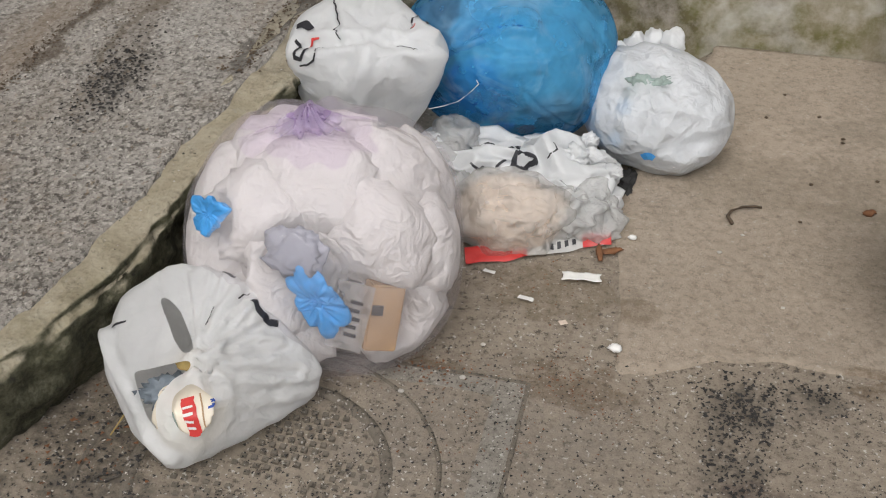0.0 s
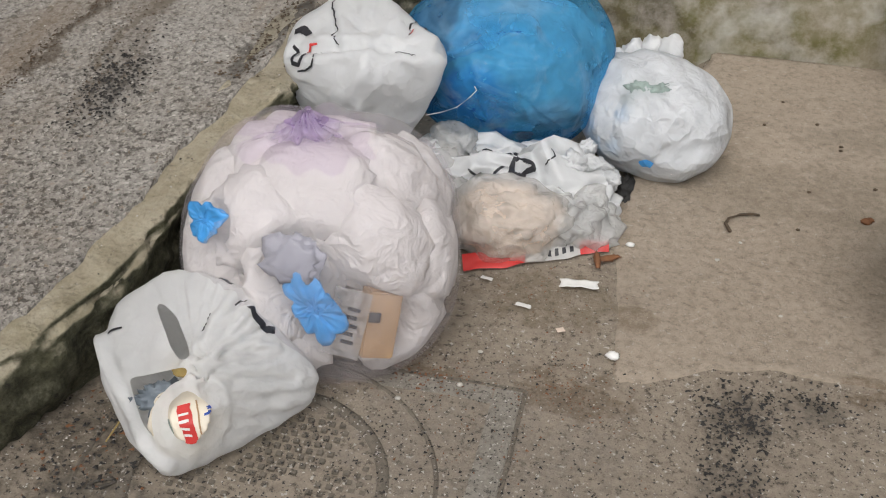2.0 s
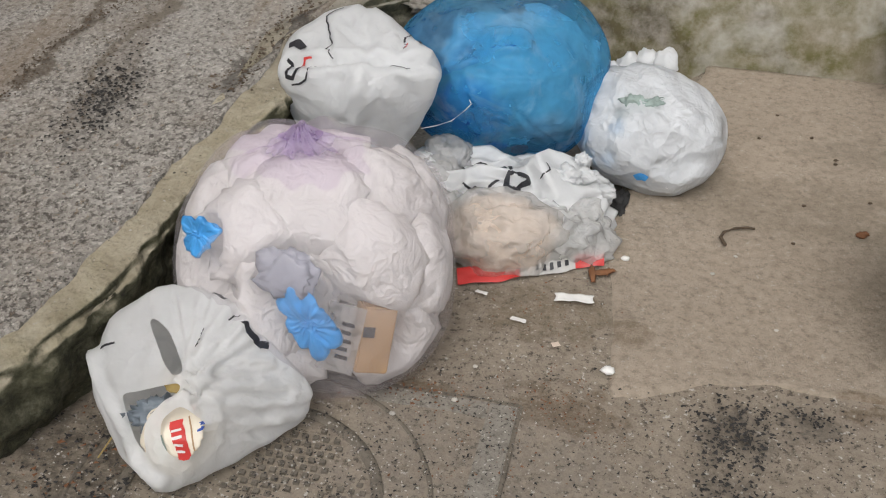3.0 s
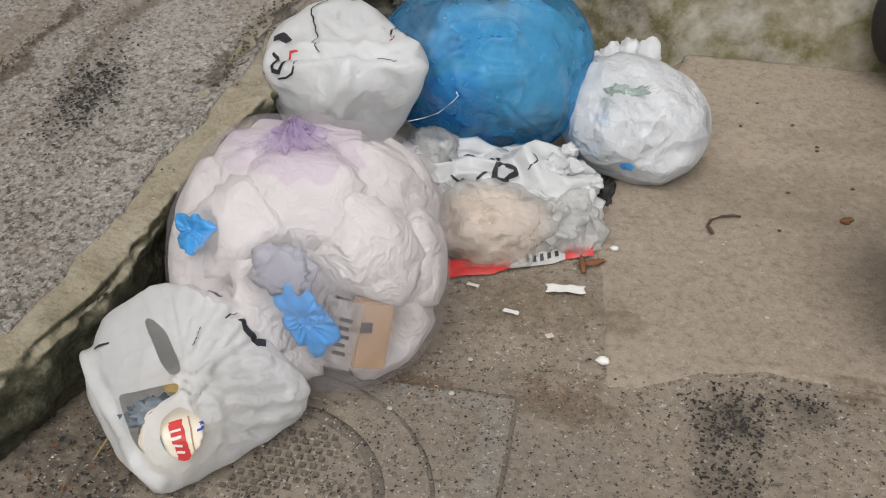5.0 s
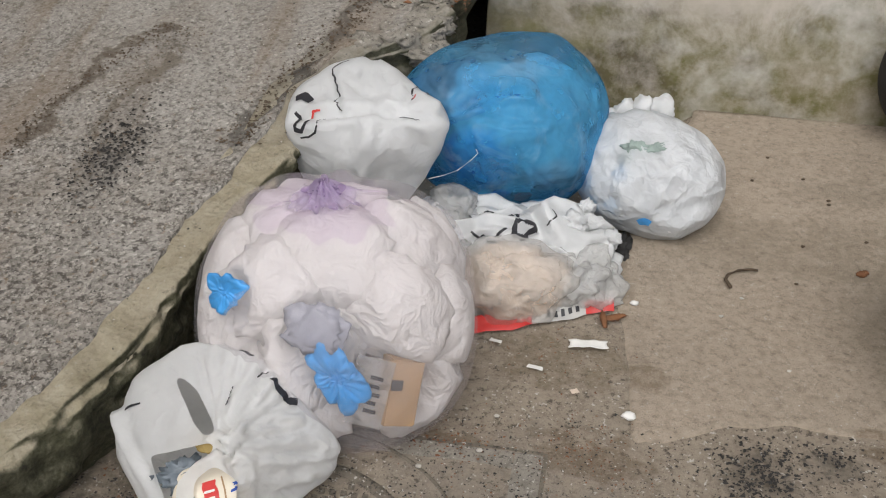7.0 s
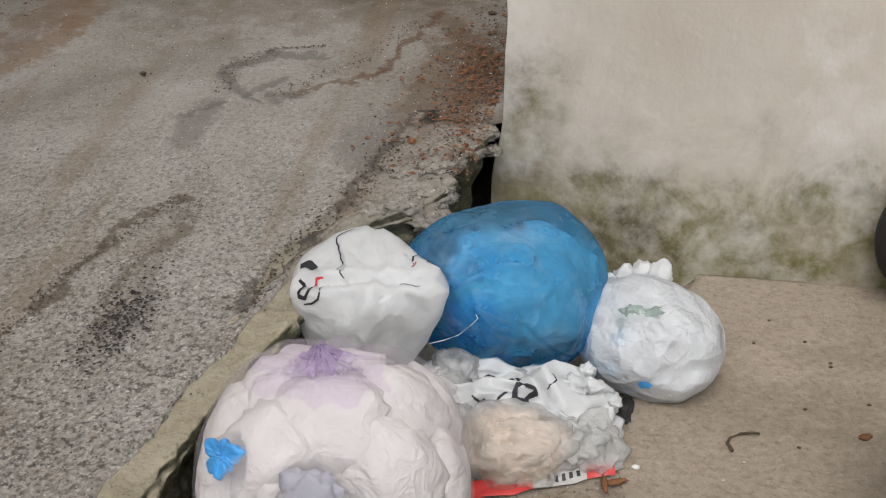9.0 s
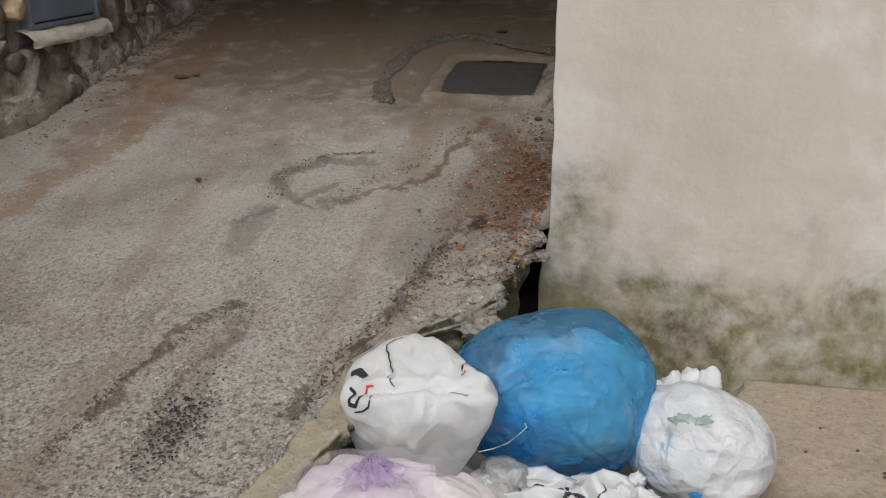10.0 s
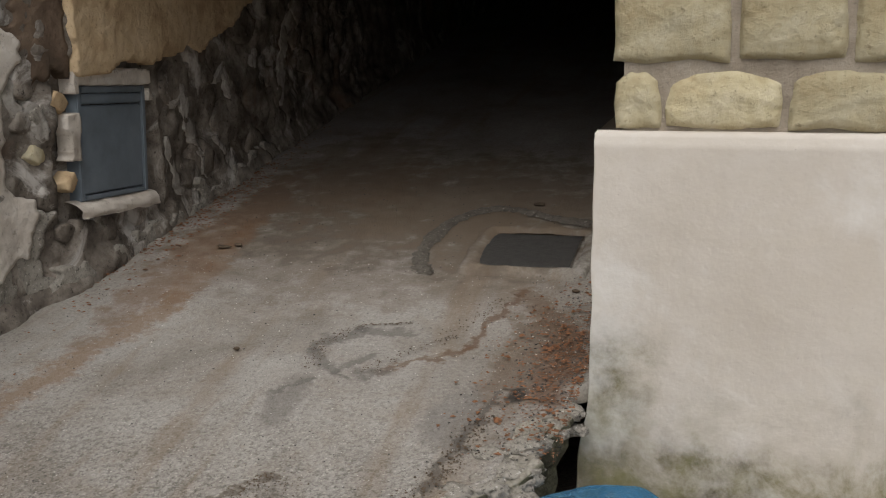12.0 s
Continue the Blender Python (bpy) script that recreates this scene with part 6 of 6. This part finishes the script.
def scrap(x, y, w, h, turn, label, mat=None, name="paper_scrap", category="paper", lift=0.008):
    m = pose(x, y, 0.007, 0, 0, turn)
    rag = lambda a: 1 + 0.15 * noise.noise(Vector((a * 3, x * 50, y * 50)))
    bm = grid(spread(-w, w, 14), spread(-h, h, 8), lambda u, v: m @ Vector((u * rag(v * 60), v * rag(u * 60), 0.002 + lift * (0.5 + 0.5 * noise.noise(Vector((u * 50, v * 50, x * 9)))))))
    low = bmesh.ops.extrude_face_region(bm, geom=bm.faces[:])
    for g in low["geom"]:
        if isinstance(g, bmesh.types.BMVert):
            g.co.z += 0.0008
    return tagged(part(name, bm, mat or M_SCRAP), label, category)


scrap(-0.143, 1.951, 0.042, 0.014, 6, "torn white paper scrap lying on the concrete")
scrap(-0.25, 1.852, 0.017, 0.006, -10, "small torn white scrap on the gritty concrete", lift=0.005)
scrap(-0.345, 1.925, 0.014, 0.005, -15, "thin white scrap beside the clear sack", lift=0.005)
scrap(-0.16, 1.79, 0.008, 0.007, 30, "small pinkish scrap on the concrete", M_BEIGE, lift=0.004)
for c, r, t, label in (((-0.115, 2.05, 0.012), (0.009, 0.032, 0.007), (0, 20, 8), "wet brown leaf stalk by the wrapper"), ((-0.09, 2.065, 0.010), (0.028, 0.009, 0.006), (10, 0, 25), "wet brown leaf beside the wrapper"),
                       ((0.489, 2.351, 0.010), (0.014, 0.009, 0.006), (20, 0, 10), "curled brown leaf on the slab"), ((0.50, 2.36, 0.010), (0.007, 0.009, 0.005), (0, 20, 50), "small curled leaf on the slab")):
    tagged(part("leaf", wad(c, r, c[0] * 90 + c[1], 3, 0.35, t), M_LEAF), label, "leaf")
for x, y, r, label in ((-0.048, 2.13, 0.011, "round white pebble on the slab"), (-0.045, 1.737, 0.015, "flat white pebble at the slab's edge"), (-0.33, 1.585, 0.007, "small white chip on the dirty concrete"), (-0.44, 1.52, 0.007, "small white chip near the manhole"),
                    (-0.31, 1.69, 0.006, "tiny white chip by the clear sack"), (0.15, 2.12, 0.006, "tiny pale chip on the slab"), (0.2, 2.2, 0.005, "tiny pale chip near the twig"), (0.29, 1.95, 0.005, "tiny pale chip on bare slab")):
    tagged(part("pebble", wad((x, y, 0.004 + r * 0.4), (r, r * 0.75, r * 0.5), x * 70, 3, 0.25), M_SCRAP if r > 0.01 else M_CHIP), label, "pebble")
tagged(part("twig", tube(bmesh.new(), [(0.175, 2.235, 0.01), (0.163, 2.262, 0.012), (0.17, 2.285, 0.012), (0.195, 2.305, 0.013), (0.225, 2.317, 0.012), (0.242, 2.318, 0.01)], 0.0045, 6, 0.4), M_TWIG), "curved dry brown twig on the slab", "twig")
tagged(part("straw_stalk", tube(bmesh.new(), [(-0.935, 1.40, 0.02), (-0.93, 1.36, 0.06), (-0.925, 1.32, 0.03), (-0.94, 1.28, 0.008)], 0.003, 5, 0.5), M_STRAW), "yellow dry grass stalk by the curb", "grass stalk")
tagged(part("straw_stalk", tube(bmesh.new(), [(-0.92, 1.37, 0.015), (-0.905, 1.355, 0.03), (-0.89, 1.36, 0.01)], 0.0025, 5, 0.5), M_STRAW), "short yellow dry stalk by the curb", "grass stalk")
for x, y in ((0.389, 2.794), (0.445, 2.669), (0.447, 2.69), (0.25, 2.76), (0.1, 2.6), (0.36, 2.45), (0.52, 2.5), (0.3, 2.9), (0.6, 2.3), (0.33, 2.28)):
    tagged(part("crumb", wad((x, y, 0.009), (0.0045 + 0.003 * (x * 37 % 1), 0.0035, 0.003), x * 99, 3, 0.4), M_TWIG), "dark crumb of dirt on the slab", "dirt crumb", "dirt crumbs on the slab")

rng = random.Random(21)


def spots(n, place, s0, s1):
    out = []
    while len(out) < n:
        p = place()
        if p:
            out.append((p[0], p[1], p[2], rng.uniform(s0, s1) * rng.uniform(0.6, 1.0)))
    return out


def yard(x0, x1, y0, y1):
    def place():
        x, y = rng.uniform(x0, x1), rng.uniform(y0, y1)
        return (x, y, ground_height(x, y) + 0.004) if x > edge_x(y) - 0.02 else None
    return place


def near(cx, cy, rx, ry, up=0.006):
    def place():
        x, y = rng.gauss(cx, rx), rng.gauss(cy, ry)
        return (x, y, ground_height(x, y) + up)
    return place


def lane(x0, x1, y0, y1):
    def place():
        y = rng.uniform(y0, y1)
        x = rng.uniform(x0, x1)
        return (x, y, road_height(y) + 0.005) if x < edge_x(y) - 0.02 else None
    return place


dark = spots(1500, yard(-1.1, 0.6, 1.05, 1.7), 0.002, 0.0045) + spots(300, near(0.21, 1.63, 0.045, 0.05), 0.003, 0.0095) + spots(220, near(0.205, 1.46, 0.035, 0.07), 0.003, 0.009) + spots(90, near(0.35, 1.69, 0.05, 0.025), 0.003, 0.008)
dark += spots(300, near(-0.6, 1.33, 0.2, 0.12, 0.004), 0.002, 0.005) + spots(120, near(-0.3, 1.7, 0.08, 0.1), 0.0015, 0.004)
dark += spots(480, near(-0.62, 1.28, 0.28, 0.14, 0.004), 0.002, 0.006) + spots(200, near(-0.97, 1.2, 0.07, 0.12, 0.004), 0.004, 0.011) + spots(400, yard(-0.5, 0.5, 1.2, 1.75), 0.003, 0.006)
scatter("dark_grit", dark, M_GRIT, "scattered dark grit on the concrete", "grit", rng)
pale = spots(1100, yard(-1.1, 0.6, 1.05, 1.9), 0.001, 0.0034) + spots(60, near(-0.28, 1.72, 0.07, 0.1), 0.002, 0.004) + spots(120, near(-0.95, 1.2, 0.08, 0.12, 0.004), 0.002, 0.005) + spots(60, yard(0.0, 0.8, 1.8, 3.1), 0.001, 0.0025)
pale += spots(420, near(-0.6, 1.3, 0.27, 0.14, 0.004), 0.002, 0.0055) + spots(160, yard(-0.5, 0.5, 1.2, 1.75), 0.002, 0.0045)
scatter("pale_grit", pale, M_CHIP, "scattered pale chips on the concrete", "grit", rng)
scatter("brown_litter", spots(130, near(-0.12, 1.62, 0.07, 0.05), 0.002, 0.006) + spots(90, near(-0.4, 1.6, 0.06, 0.03), 0.002, 0.007) + spots(90, near(-0.94, 1.25, 0.07, 0.12), 0.003, 0.01) + spots(160, near(-0.25, 1.5, 0.16, 0.1), 0.002, 0.005) + spots(80, near(-0.2, 1.9, 0.08, 0.06), 0.002, 0.005), M_LEAF, "brown leaf crumbs on the concrete", "leaf litter", rng, 0.3)
scatter("road_grit", spots(1500, lane(-2.5, -0.6, 1.4, 4.2), 0.002, 0.005), M_CHIP, "pale stones loose on the asphalt", "grit", rng)
scatter("road_dark_grit", spots(1200, lane(-2.6, -0.6, 1.4, 5.2), 0.002, 0.006) + spots(420, lambda: on_road(rng.gauss(-1.24, 0.04), rng.gauss(2.02, 0.085), 0.008), 0.004, 0.0085), M_GRIT, "dark stones loose on the asphalt", "grit", rng)


def trail(pts, wide):
    def place():
        i = rng.randrange(len(pts) - 1)
        t = rng.random()
        x, y = (pts[i][k] + (pts[i + 1][k] - pts[i][k]) * t for k in (0, 1))
        x += rng.gauss(0, wide)
        return (x, y, road_height(y) + 0.008)
    return place


trails = spots(420, trail([(-1.5, 1.85), (-1.45, 2.23), (-1.31, 2.58)], 0.016), 0.003, 0.007) + spots(240, trail([(-1.27, 1.9), (-1.32, 2.25), (-1.24, 2.6)], 0.03), 0.003, 0.006)
trails += spots(260, trail([(-1.45, 3.2), (-1.47, 3.4), (-1.38, 3.56), (-1.2, 3.6)], 0.02), 0.003, 0.007) + spots(200, trail([(-1.27, 3.2), (-1.05, 3.5), (-0.9, 3.9)], 0.025), 0.003, 0.007)
trails += spots(500, trail([(-0.98, 2.1), (-0.93, 2.4), (-0.84, 2.7), (-0.8, 3.0)], 0.025), 0.003, 0.009)
scatter("grit_trails", trails, M_TWIG, "brown grit washed into trails on the asphalt", "grit", rng)


def corner_litter():
    y = rng.gauss(3.35, 0.35)
    x = -0.55 - abs(rng.gauss(0, 0.14))
    return (x, y, road_height(y) + 0.012) if y > 2.75 and x > -0.95 else None


scatter("fallen_leaves", spots(620, corner_litter, 0.005, 0.016), M_LEAF, "rust-brown fallen leaves drifted at the corner", "leaf litter", rng, 0.3)


M_ORANGE = plain("rust_orange_leaf", (0.2, 0.095, 0.05), 0.85, 0.5, 12, 0.4)
scatter("orange_leaves", spots(1100, corner_litter, 0.0015, 0.008), M_ORANGE, "orange leaf fragments drifted at the corner", "leaf litter", rng, 0.3)
scatter("curled_leaves", spots(150, corner_litter, 0.008, 0.02), M_LEAF, "curled brown leaves drifted at the corner", "leaf litter", rng, 0.45)
scatter("corner_chips", spots(170, corner_litter, 0.002, 0.006), M_CHIP, "pale chips among the leaves at the corner", "grit", rng, 0.5)
scatter("corner_grit", spots(800, corner_litter, 0.002, 0.009), M_GRIT, "dark wet grit among the leaves at the corner", "grit", rng, 0.5)


def wall_litter():
    y = rng.gauss(4.8, 0.6)
    x = -2.61 + abs(rng.gauss(0, 0.09))
    return (x, y, road_height(y) + 0.008)


scatter("wall_litter", spots(620, wall_litter, 0.005, 0.018), M_LEAF, "brown leaf litter along the old wall's foot", "leaf litter", rng, 0.3)
for x, y, s in ((-2.25, 4.25, 0.035), (-2.2, 4.28, 0.02), (-1.0, 4.95, 0.03), (-0.68, 3.95, 0.018), (-1.75, 3.3, 0.012)):
    tagged(part("leaf", wad((x, y, road_height(y) + 0.012), (s, s * 0.5, 0.008), x * 30, 2, 0.3), M_TWIG), "dark curled leaf on the asphalt", "leaf", "leaves on the lane")

# broken concrete where the curb meets the house
for x, y, z, r in ((-0.66, 2.74, 0.395, 0.08), (-0.72, 2.66, 0.385, 0.07), (-0.64, 2.66, 0.35, 0.07), (-0.66, 2.85, 0.43, 0.06), (-0.74, 2.8, 0.42, 0.055), (-0.64, 2.92, 0.42, 0.05), (-0.79, 2.6, 0.39, 0.05), (-0.60, 3.05, 0.41, 0.05), (-0.575, 3.13, 0.44, 0.05), (-0.55, 3.12, 0.39, 0.035), (-0.545, 3.06, 0.02, 0.06)):
    tagged(part("concrete_lump", wad((x, y, z), (r, r * 0.9, r * 0.55), x * 77 + y, 4, 0.3), M_COLLAR), "broken lump of grey concrete at the curb's end", "concrete lump", "rubble at the curb's end")
